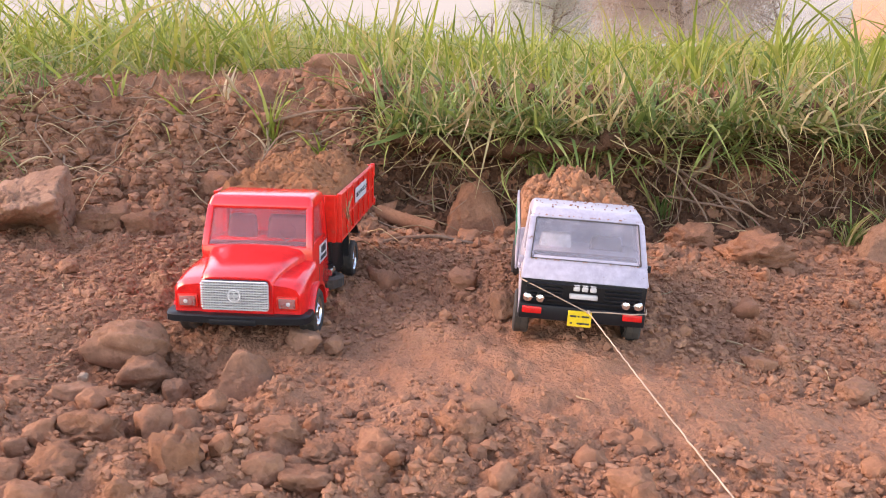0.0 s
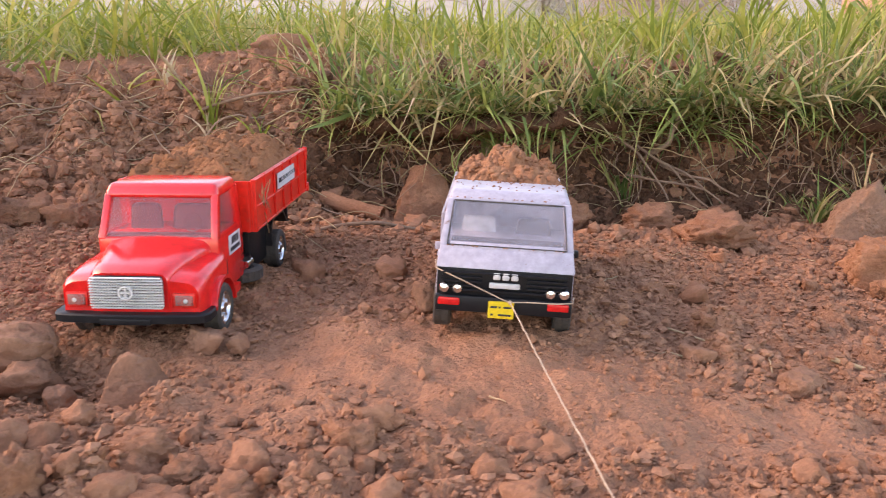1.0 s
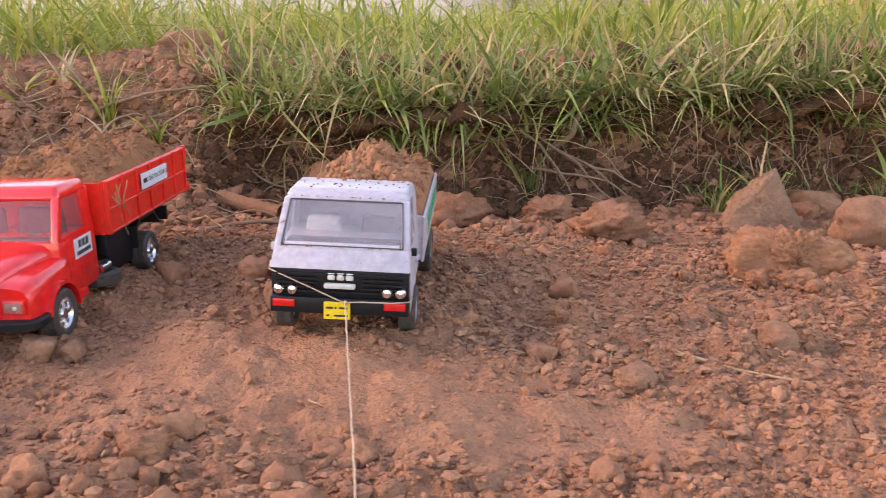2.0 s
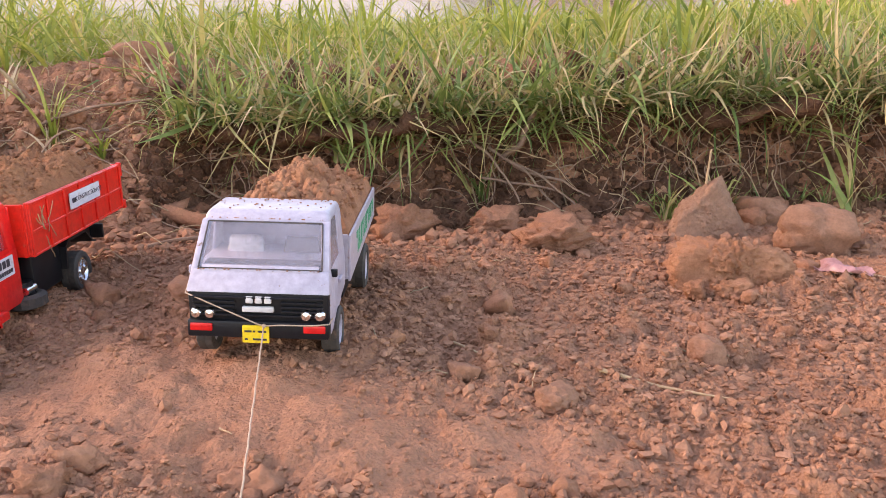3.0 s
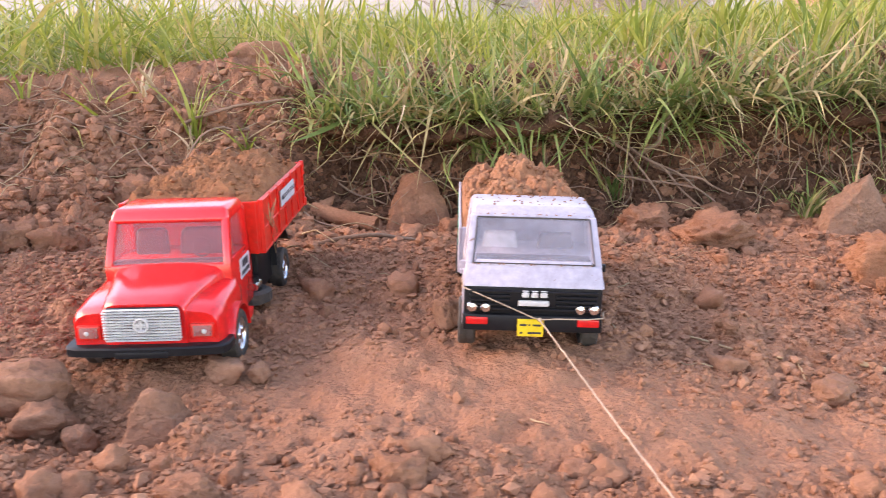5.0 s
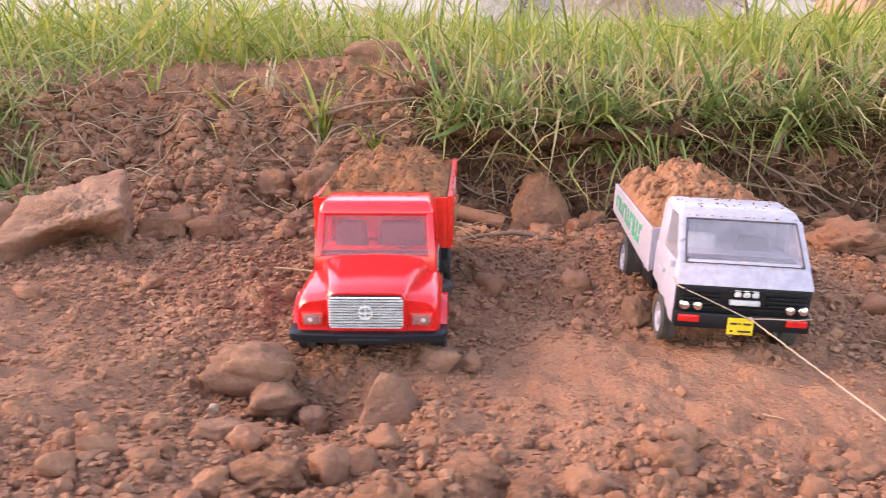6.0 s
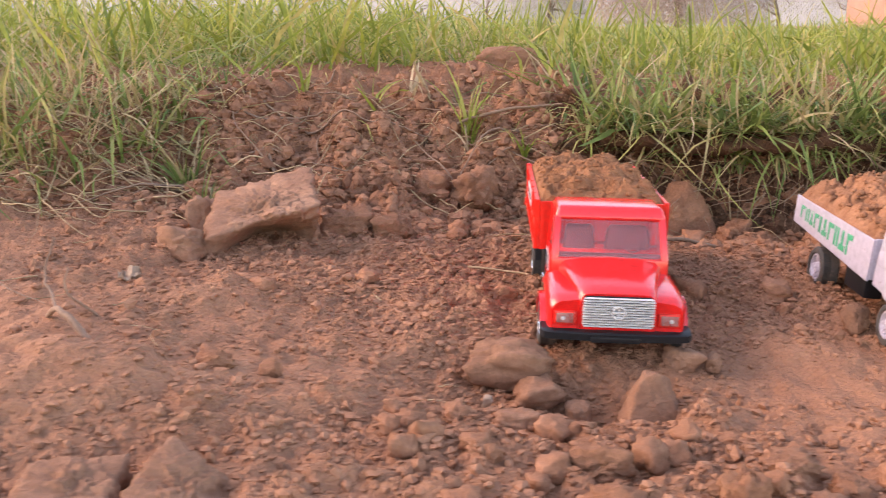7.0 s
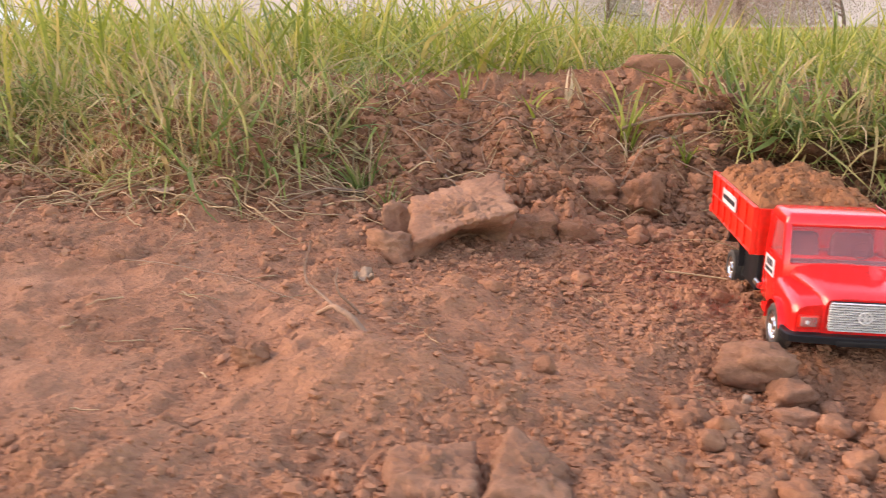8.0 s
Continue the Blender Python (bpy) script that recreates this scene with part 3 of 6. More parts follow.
# name, label, material, size, seed, x, y, sink, turn
STONES = [
    ("stone", "long rounded brown stone lying before the red truck", ROCK, (0.052, 0.030, 0.030), 3, -0.183, 0.508, 0.15, -5),
    ("stone", "rounded brown stone beside a longer stone", ROCK, (0.036, 0.026, 0.023), 4, -0.167, 0.489, 0.15, 10),
    ("stone", "brown stone near the red truck's front wheel", ROCK, (0.024, 0.020, 0.018), 6, -0.080, 0.521, 0.25, 0),
    ("stone", "flat grey chip of stone beside a rounder stone", ROCK, (0.018, 0.012, 0.012), 61, -0.062, 0.520, 0.25, 40),
    ("stone", "small flat brown stone on crumbly soil", ROCK, (0.024, 0.018, 0.014), 7, -0.183, 0.437, 0.2, 0),
    ("stone", "small brown stone beside larger stones", ROCK, (0.016, 0.014, 0.015), 62, -0.146, 0.480, 0.2, 0),
    ("stone", "small upright stone by the white truck's wheel", ROCK, (0.018, 0.014, 0.022), 9, 0.042, 0.567, 0.2, 30),
    ("stone", "low rounded stone half sunk in soil", ROCK, (0.018, 0.016, 0.016), 10, 0.187, 0.504, 0.35, 0),
    ("stone", "low flat stone half sunk in soil", ROCK, (0.021, 0.018, 0.018), 12, 0.230, 0.474, 0.35, 30),
    ("stone", "small blocky stone on crumbly soil", ROCK, (0.023, 0.020, 0.022), 13, 0.329, 0.537, 0.3, 15),
    ("earth_clod", "rounded clod of dry earth below the bank", CLOD, (0.040, 0.036, 0.032), 15, 0.080, 0.905, 0.2, 40),
    ("earth_clod", "small clod of dry earth below the bank", CLOD, (0.026, 0.024, 0.022), 63, 0.060, 0.875, 0.2, 40),
    ("earth_clod", "crumbled lump fallen from the broad rock", RUDDY_ROCK, (0.026, 0.020, 0.018), 64, 0.388, 0.655, 0.2, 0),
    ("earth_clod", "small lump fallen from the broad rock", RUDDY_ROCK, (0.018, 0.015, 0.014), 65, 0.410, 0.645, 0.2, 30),
    ("earth_clod", "orange lump beside the broad rock", RUDDY_ROCK, (0.022, 0.018, 0.016), 66, 0.365, 0.662, 0.2, 60),
    ("rock", "flat grey-brown rock leaning below the bank", ROCK, (0.068, 0.040, 0.048), 119, 0.515, 0.793, 0.15, -10),
    ("rock", "dark rock half hidden below the bank", ROCK, (0.056, 0.040, 0.034), 67, 0.512, 0.897, 0.2, 0),
    ("earth_clod", "low spread clod of dry earth", CLOD, (0.075, 0.055, 0.040), 20, 0.290, 0.800, 0.22, 0),
    ("earth_clod", "dark clod of earth below the bank", CLOD, (0.052, 0.040, 0.034), 21, 0.244, 0.870, 0.2, 0),
    ("earth_clod", "broad clod of earth behind the white truck", CLOD, (0.068, 0.050, 0.044), 22, 0.162, 0.858, 0.2, 0),
    ("rock", "flat-topped rock lying in the grass on the bank", ROCK, (0.082, 0.050, 0.036), 23, -0.140, 1.155, 0.25, 4),
    ("stone", "reddish stone stuck in the grassy bank", ROCK, (0.030, 0.024, 0.022), 24, 0.181, 0.985, 0.0, 0),
    ("stone", "angular pale stone beside the old brick", ROCK, (0.044, 0.025, 0.030), 27, -0.423, 0.698, 0.2, -30),
    ("stone", "upright stone leaning on the old brick", BRICK, (0.030, 0.026, 0.040), 68, -0.424, 0.775, 0.2, 0),
    ("earth_clod", "flat clod of earth beside the old brick", CLOD, (0.048, 0.040, 0.036), 28, -0.303, 0.787, 0.2, 0),
    ("earth_clod", "rounded clod of earth by the old brick", CLOD, (0.040, 0.034, 0.030), 69, -0.262, 0.782, 0.2, 0),
    ("earth_clod", "rounded clod at the foot of the slope", CLOD, (0.036, 0.032, 0.034), 29, -0.272, 0.897, 0.2, 0),
    ("earth_clod", "broad clod at the foot of the slope", CLOD, (0.048, 0.040, 0.036), 70, -0.232, 0.902, 0.2, 0),
    ("earth_clod", "cracked clod of earth on the slope", CLOD, (0.054, 0.046, 0.050), 30, -0.190, 0.897, 0.2, 60),
    ("earth_clod", "low dark clod half sunk in soil", CLOD, (0.024, 0.018, 0.014), 32, -0.338, 0.470, 0.3, 0),
    ("earth_clod", "small dark clod half sunk in soil", CLOD, (0.022, 0.018, 0.015), 71, -0.466, 0.443, 0.3, 0),
    ("stone", "upright pointed stone on crumbly soil", CLOD, (0.024, 0.022, 0.032), 33, -0.103, 0.350, 0.2, 20),
    ("stone", "broad low stone on crumbly soil", CLOD, (0.034, 0.024, 0.017), 34, -0.085, 0.338, 0.3, 0),
    ("stone", "long low stone on crumbly soil", CLOD, (0.032, 0.022, 0.018), 35, -0.069, 0.385, 0.25, 0),
    ("stone", "rounded stone on crumbly soil", CLOD, (0.026, 0.022, 0.019), 36, 0.012, 0.395, 0.25, 0),
    ("stone", "wide stone sunk in crumbly soil", CLOD, (0.030, 0.024, 0.020), 37, -0.153, 0.345, 0.25, 0),
    ("stone", "rounded reddish stone on crumbly soil", CLOD, (0.026, 0.022, 0.020), 38, -0.131, 0.360, 0.25, 0),
    ("stone", "broad clod-like stone on crumbly soil", CLOD, (0.032, 0.026, 0.021), 39, -0.152, 0.385, 0.25, 0),
    ("stone", "small stone among crumbly clods", CLOD, (0.025, 0.020, 0.014), 40, -0.051, 0.350, 0.25, 0),
    ("stone", "small rounded stone among crumbly clods", CLOD, (0.022, 0.020, 0.015), 41, -0.026, 0.352, 0.25, 0),
    ("stone", "small flat stone among crumbly clods", CLOD, (0.021, 0.018, 0.014), 42, -0.050, 0.372, 0.25, 0),
]
for nm, lab, mt, sz, sd, px, py, sk, tr in STONES:
    crumbly = mt is CLOD or mt is RUDDY_ROCK
    place_rock(nm, lab, nm.replace("_", " "), rock_mesh(nm, mt, sz, sd, 5 if crumbly else 7, 0.19 if crumbly else 0.16, 4, crumbly), px, py, sk, tr)


def broken_block(name, lower, upper, material, m, label, category, hollow=0.0, rough=1.0, level=5):
    """A broken, weathered block: worn edges and, if asked, a hollow front."""
    bm = bmesh.new()
    points = [bm.verts.new(p) for p in lower + upper]
    bmesh.ops.convex_hull(bm, input=points)
    bmesh.ops.recalc_face_normals(bm, faces=bm.faces[:])
    nor = np.array([f.normal[:] for f in bm.faces])
    dist = np.array([f.normal.dot(f.verts[0].co) for f in bm.faces])
    bm.free()
    v, faces = worn_solid(nor, np.maximum(dist, 0.004), len(label), rough, level, 18.0)
    v[:, 1] += np.where(v[:, 1] < 0, hollow * np.exp(-((v[:, 0] / 0.03) ** 2 + ((v[:, 2] + 0.012) / 0.016) ** 2)), 0)
    ob = new(name, mesh_from(name, v, faces, material))
    ob.matrix_world = m
    return tagged(ob, label, category)


broken_block("old_brick", [(-0.048, -0.022, -0.046), (0.040, -0.018, -0.046), (0.046, 0.030, -0.040), (-0.036, 0.030, -0.040)],
             [(-0.056, -0.044, 0.010), (0.040, -0.036, 0.020), (0.048, 0.040, 0.034), (-0.036, 0.040, 0.024)], BRICK,
             pose(-0.366, 0.748, float(smooth_height(-0.366, 0.748)) + 0.018, 4, -6, 20), "old broken brick, weathered reddish-brown, hollow in front, half sunk in soil", "brick", 0.044, 0.6, 6)
broken_block("rock", [(-0.042, -0.020, -0.034), (0.040, -0.026, -0.034), (0.042, 0.026, -0.034), (-0.038, 0.022, -0.034)],
             [(-0.034, -0.008, 0.000), (0.006, -0.006, 0.033), (0.022, 0.010, 0.037), (-0.014, 0.016, 0.018)], PALE_ROCK,
             pose(0.438, 0.850, float(smooth_height(0.432, 0.850)) + 0.017, 0, 0, 10), "pale slanted rock with a peaked top", "rock", 0.0, 0.5, 6)

broken_block("rock", [(-0.056, -0.026, -0.028), (0.062, -0.030, -0.028), (0.066, 0.026, -0.028), (-0.050, 0.028, -0.028)],
             [(-0.044, -0.016, 0.014), (0.020, -0.016, 0.019), (0.044, 0.016, 0.006), (-0.036, 0.018, 0.020)], RUDDY_ROCK,
             pose(0.406, 0.700, float(smooth_height(0.406, 0.700)) + 0.012, 0, 3, -4), "broad orange-brown rock of packed earth", "rock", 0.0, 0.85, 6)

broken_block("stone", [(-0.020, -0.012, -0.019), (0.015, -0.015, -0.019), (0.021, 0.012, -0.019), (-0.016, 0.014, -0.019)],
             [(-0.007, 0.000, 0.015), (0.003, -0.002, 0.017), (0.013, 0.008, 0.007), (-0.003, 0.009, 0.016)], ROCK,
             pose(-0.107, 0.478, float(smooth_height(-0.107, 0.478)) + 0.012, 0, 0, 8) @ Matrix.Diagonal((0.98, 0.92, 0.86, 1)), "upright pointed stone with a broken face", "stone", 0.0, 0.4)

broken_block("rock", [(-0.024, -0.026, -0.020), (0.022, -0.026, -0.020), (0.021, 0.022, -0.020), (-0.024, 0.020, -0.020)],
             [(-0.021, -0.022, 0.008), (0.018, -0.020, 0.008), (0.018, 0.018, 0.011), (-0.018, 0.016, 0.010)], ROCK,
             pose(-0.362, 0.345, float(smooth_height(-0.362, 0.345)) + 0.002, 0, 2, 3), "weathered flat slab beside its broken half", "rock", 0.0, 0.8)
broken_block("rock", [(-0.019, -0.028, -0.020), (0.026, -0.026, -0.020), (0.026, 0.020, -0.020), (-0.020, 0.024, -0.020)],
             [(-0.017, -0.022, 0.010), (0.016, -0.020, 0.004), (0.014, 0.014, 0.008), (-0.010, 0.022, 0.017)], ROCK,
             pose(-0.322, 0.346, float(smooth_height(-0.322, 0.346)) + 0.003, 0, 0, -4), "weathered slab with a peaked edge, cracked from its half", "rock", 0.0, 0.8)

broken_block("earth_clod", [(-0.040, -0.028, -0.034), (0.038, -0.030, -0.034), (0.042, 0.028, -0.034), (-0.036, 0.026, -0.034)],
             [(-0.022, -0.010, 0.010), (0.004, -0.006, 0.036), (0.024, 0.010, 0.022), (-0.010, 0.014, 0.030)], CLOD,
             pose(0.030, 0.935, float(smooth_height(0.030, 0.935)) + 0.022, 0, 0, 8), "large pointed clod of dry earth below the bank", "earth clod", 0.0, 0.5)

CLOD_MESHES = [rock_mesh("small_clod", SMALL_CLOD, (1, 0.85, 0.75), 100 + k, 5, 0.18, 3, True) for k in range(9)]


def small_clods(n, x0, x1, y0, y1, small, big, seed, label):
    r = np.random.default_rng(seed)
    for _ in range(n):
        x, y = r.uniform(x0, x1), r.uniform(y0, y1)
        s = small + (big - small) * r.uniform() ** 2
        if (abs(x + 0.108) < 0.06 and 0.50 < y < 0.78) or (abs(x - 0.092) < 0.06 and 0.49 < y < 0.74):
            continue
        if r.uniform() > rough_share(x, y):
            continue
        ob = new("small_clod", CLOD_MESHES[r.integers(9)])
        ob.matrix_world = Matrix.Translation((x, y, float(ground_height(x, y)) + s * 0.12)) @ pose(0, 0, 0, r.uniform(-20, 20), r.uniform(-20, 20), r.uniform(0, 360)) @ Matrix.Diagonal((s, s, s, 1))
        tagged(ob, label, "clod", "small clods on the soil")


small_clods(165, -0.26, 0.10, 0.29, 0.44, 0.006, 0.021, 5, "small rounded clod of dry soil")
small_clods(55, -0.55, -0.10, 0.60, 0.98, 0.008, 0.024, 6, "small clod of dry soil near the slope")
small_clods(50, -0.06, 0.55, 0.60, 0.95, 0.010, 0.028, 7, "small clod of dry soil below the bank")
small_clods(38, 0.12, 0.45, 0.36, 0.66, 0.006, 0.015, 8, "small clod on loose crumbly soil")
small_clods(28, -0.75, -0.2, 0.36, 0.85, 0.007, 0.020, 9, "small clod on dry trodden soil")
small_clods(40, -0.08, 0.75, 0.90, 0.985, 0.012, 0.034, 14, "clod of dark earth at the foot of the bank")
small_clods(22, -0.6, -0.1, 0.9, 1.1, 0.010, 0.026, 10, "clod of earth on the slope of the bank")


# ---- toy trucks ----
RED_POSE = pose(-0.1201, 0.5167, 0.0122, 0, 1.05, -3.45)
WHITE_POSE = pose(0.0812, 0.5073, 0.0139, 0, 4.13, -4.15)


def wheel(parent, x, y, z, r, w, outward, rim_material, rim_label, bolts=6):
    """A treaded tyre with a rim that faces outward (1: +x, -1: -x)."""
    bm = bmesh.new()
    h = w / 2
    lathe(bm, [(-h * 0.75, r * 0.62), (-h, r * 0.72), (-h, r * 0.90), (-h * 0.8, r), (-h * 0.12, r), (0, r * 0.965), (h * 0.12, r), (h * 0.8, r), (h, r * 0.90), (h, r * 0.72), (h * 0.75, r * 0.62)], (x, y, z), "x", 40, r * 0.035)
    tyre = part("tyre", bm, TYRE, parent, "dusty black treaded tyre", 30)
    bm = bmesh.new()
    o = outward
    lathe(bm, [(-o * h * 0.6, r * 0.05), (-o * h * 0.6, r * 0.64), (o * h * 0.85, r * 0.66), (o * h * 0.9, r * 0.58), (o * h * 0.45, r * 0.5), (o * h * 0.45, r * 0.28), (o * h * 0.85, r * 0.22), (o * h * 0.9, r * 0.05)], (x, y, z), "x", 28)
    for k in range(bolts):
        a = 2 * math.pi * k / bolts
        c = Vector((x + o * h * 0.6, y + r * 0.42 * math.cos(a), z + r * 0.42 * math.sin(a)))
        lathe(bm, [(-o * h * 0.2, r * 0.02), (-o * h * 0.2, r * 0.13), (o * h * 0.12, r * 0.12), (o * h * 0.2, r * 0.02)], c, "x", 8)
    part("rim", bm, rim_material, tyre, rim_label, 40)
    return tyre


def tile_bars(bm, x, y0, y1, z0, z1, cols, side):
    """Small upright bars for writing that cannot be read, on a side face."""
    w = (y1 - y0) / cols
    for k in range(cols):
        a, b = y0 + w * (k + 0.14), y0 + w * (k + 0.84)
        box(bm, min(x, x + side * 0.0003), max(x, x + side * 0.0003), a, b, z0, z1)


def words(parent, text, m, height, material, label):
    """Raised lettering as a mesh."""
    cu = bpy.data.curves.new("lettering", "FONT")
    cu.body, cu.size, cu.extrude, cu.align_x, cu.align_y = text, height, 0.00012, "CENTER", "CENTER"
    tmp = bpy.data.objects.new("lettering", cu)
    scene.collection.objects.link(tmp)
    me = bpy.data.meshes.new_from_object(tmp.evaluated_get(bpy.context.evaluated_depsgraph_get()))
    bpy.data.objects.remove(tmp)
    me.materials.clear()
    me.materials.append(material)
    ob = new("lettering", me)
    ob.parent = parent
    ob.matrix_basis = m
    return tagged(ob, label)


def red_truck():
    t = new("toy_truck")
    t.matrix_world = RED_POSE
    tagged(t, "red plastic toy tipper truck with a chrome grille, loaded with sand", "toy truck")

    # bonnet: rounded rings from the nose back to the windscreen
    bm = bmesh.new()
    rings = []
    for y, hw, top, low in ((0.0035, 0.0215, 0.0435, 0.0205), (0.0060, 0.0228, 0.0456, 0.0195), (0.012, 0.0238, 0.0470, 0.0195), (0.024, 0.0262, 0.0490, 0.0195), (0.038, 0.0292, 0.0508, 0.0195), (0.054, 0.0330, 0.0528, 0.0195)):
        ring = []
        for u, v in ((-1, 0), (-1, 0.72), (-0.97, 0.86), (-0.88, 0.95), (-0.6, 0.99), (-0.3, 1), (0, 1.01), (0.3, 1), (0.6, 0.99), (0.88, 0.95), (0.97, 0.86), (1, 0.72), (1, 0)):
            ring.append(bm.verts.new((u * hw, y + 0.0012 * (1 - abs(u)) * (y < 0.005) * -1, low + (top - low) * v)))
        rings.append(ring)
    for a, b in zip(rings, rings[1:]):
        for i in range(len(a) - 1):
            bm.faces.new((a[i], a[i + 1], b[i + 1], b[i]))
    bm.faces.new(rings[0])
    part("bonnet", bm, RED, t, "glossy red bonnet", 50)

    # wings with wheel arches
    for s in (-1, 1):
        bm = bmesh.new()
        rings = []
        for y, out, top in ((0.0045, 0.0378, 0.0375), (0.0075, 0.0393, 0.0396), (0.0120, 0.0398, 0.0404), (0.0165, 0.0400, 0.0412), (0.020, 0.0402, 0.0416), (0.028, 0.0404, 0.0424), (0.034, 0.0404, 0.0426), (0.040, 0.0404, 0.0428), (0.046, 0.0402, 0.0431), (0.0515, 0.0398, 0.0438), (0.056, 0.0365, 0.0450)):
            arch = math.sqrt(max(0.0, 0.0178 ** 2 - (y - 0.034) ** 2))
            low = max(0.0185, 0.0145 + arch)
            inner = 0.019
            ring = [bm.verts.new((s * a, y, b)) for a, b in ((inner, low), (inner, top + 0.0015), (out - 0.006, top), (out - 0.0022, top - 0.0016), (out, top - 0.0052), (out, low + 0.001), (out - 0.002, low))]
            rings.append(ring)
        for a, b in zip(rings, rings[1:]):
            for i in range(len(a)):
                bm.faces.new((a[i], a[(i + 1) % len(a)], b[(i + 1) % len(a)], b[i]))
        bm.faces.new(rings[0])
        bm.faces.new(rings[-1])
        part("wing", bm, RED, t, "", 40)
        bm = bmesh.new()
        arc = [(0.034 + 0.0192 * math.cos(a), 0.0145 + 0.0192 * math.sin(a)) for a in np.linspace(0.02, math.pi * 0.93, 16)]
        arc += [(0.034 + 0.0172 * math.cos(a), 0.0145 + 0.0172 * math.sin(a)) for a in np.linspace(math.pi * 0.93, 0.02, 16)]
        prism(bm, arc, s * 0.0390, s * 0.0436)
        part("wheel_arch", bm, RED, t, "", 40)
        bm = bmesh.new()
        box(bm, s * 0.0300 - 0.0062, s * 0.0300 + 0.0062, 0.0028, 0.006, 0.0240, 0.0320, 0.0008)
        frame_ob = part("headlight", bm, RED_BED, t, "rectangular headlight with a clear lens")
        bm = bmesh.new()
        box(bm, s * 0.0300 - 0.0050, s * 0.0300 + 0.0050, 0.0022, 0.0036, 0.0250, 0.0310, 0.0006)
        part("lens", bm, LENS, frame_ob, "clear lens")
        bm = bmesh.new()
        lathe(bm, [(0, 0.0002), (0, 0.0013), (-0.0004, 0.0010), (-0.0006, 0.0002)], (s * 0.0310, 0.0022, 0.0279), "y", 14)
        part("bulb", bm, GREY, frame_ob)
        bm = bmesh.new()
        box(bm, s * 0.041 - 0.0022, s * 0.041 + 0.0022, 0.054, 0.064, 0.0165, 0.0215, 0.0006)
        part("step", bm, RED, t)

    # grille
    bm = bmesh.new()
    box(bm, -0.0196, 0.0196, -0.0004, 0.0035, 0.0240, 0.0422, 0.002, 3)
    back = part("grille", bm, BLACK, t, "chrome grille with fine bars and a round badge")
    for k in range(12):
        bm = bmesh.new()
        z = 0.0247 + k * 0.00152
        hw = 0.0203 - (0.0012 if k in (0, 11) else 0)
        hull(bm, [(-hw, -0.0004, z - 0.0005), (hw, -0.0004, z - 0.0005), (hw, -0.0020, z - 0.0001), (-hw, -0.0020, z - 0.0001)], [(-hw, -0.0004, z + 0.0005), (hw, -0.0004, z + 0.0005), (hw, -0.0021, z + 0.0003), (-hw, -0.0021, z + 0.0003)])
        part("bar", bm, SKYLIT_CHROME, back)
    for k in range(25):
        bm = bmesh.new()
        box(bm, -0.01956 + k * 0.00163 - 0.00012, -0.01956 + k * 0.00163 + 0.00012, -0.0012, -0.0002, 0.0246, 0.0416)
        part("bar", bm, SKYLIT_CHROME, back)
    bm = bmesh.new()
    lathe(bm, [(-0.0018, 0.0030), (-0.0028, 0.0032), (-0.0028, 0.0040), (-0.0018, 0.0042)], (0, 0, 0.0335), "y", 24)
    box(bm, -0.0030, 0.0030, -0.0026, -0.0018, 0.0331, 0.0339)
    box(bm, -0.0005, 0.0005, -0.0026, -0.0018, 0.0308, 0.0362)
    part("badge", bm, SKYLIT_CHROME, back)

    # bumper: a bar swept round the front corners
    bm = bmesh.new()
    rings = []
    for x, y in ((-0.0440, 0.0130), (-0.0436, 0.0040), (-0.0415, 0.0000), (-0.0370, -0.0018), (-0.02, -0.0030), (0.0, -0.0034), (0.02, -0.0030), (0.0370, -0.0018), (0.0415, 0.0000), (0.0436, 0.0040), (0.0440, 0.0130)):
        d = Vector((-x * 0.08, 0.007, 0))
        rings.append([bm.verts.new((x + d.x * a, y + d.y * a, z)) for a, z in ((0, 0.0166), (0, 0.0204), (0.15, 0.0212), (1, 0.0212), (1, 0.0160), (0.2, 0.0160))])
    for a, b in zip(rings, rings[1:]):
        for i in range(6):
            bm.faces.new((a[i], a[(i + 1) % 6], b[(i + 1) % 6], b[i]))
    bm.faces.new(rings[0])
    bm.faces.new(rings[-1])
    bumper = part("bumper", bm, BLACK, t, "black bumper with pale scuffed top edge", 35)
    bm = bmesh.new()
    box(bm, -0.015, 0.013, -0.0040, -0.0030, 0.0158, 0.0192, 0.0004)
    part("blank_plate", bm, BLACK, bumper)

    # cab
    bm = bmesh.new()
    hull(bm, [(-0.0362, 0.049, 0.0165), (0.0362, 0.049, 0.0165), (0.0362, 0.097, 0.0165), (-0.0362, 0.097, 0.0165)], [(-0.0362, 0.0478, 0.0520), (0.0362, 0.0478, 0.0520), (0.0362, 0.097, 0.0520), (-0.0362, 0.097, 0.0520)], 0.0014)
    part("cab_body", bm, RED, t)
    for s in (-1, 1):
        for y0, y1, w in ((0.0475, 0.0580, 0.0046), (0.0865, 0.0840, 0.0095)):
            bm = bmesh.new()
            hull(bm, [(s * 0.0362, y0, 0.0510), (s * 0.0318, y0, 0.0510), (s * 0.0318, y0 + w, 0.0510), (s * 0.0362, y0 + w, 0.0510)],
                 [(s * 0.0342, y1, 0.0765), (s * 0.0300, y1, 0.0765), (s * 0.0300, y1 + w + 0.001, 0.0765), (s * 0.0342, y1 + w + 0.001, 0.0765)], 0.0008)
            part("pillar", bm, RED, t)
        bm = bmesh.new()
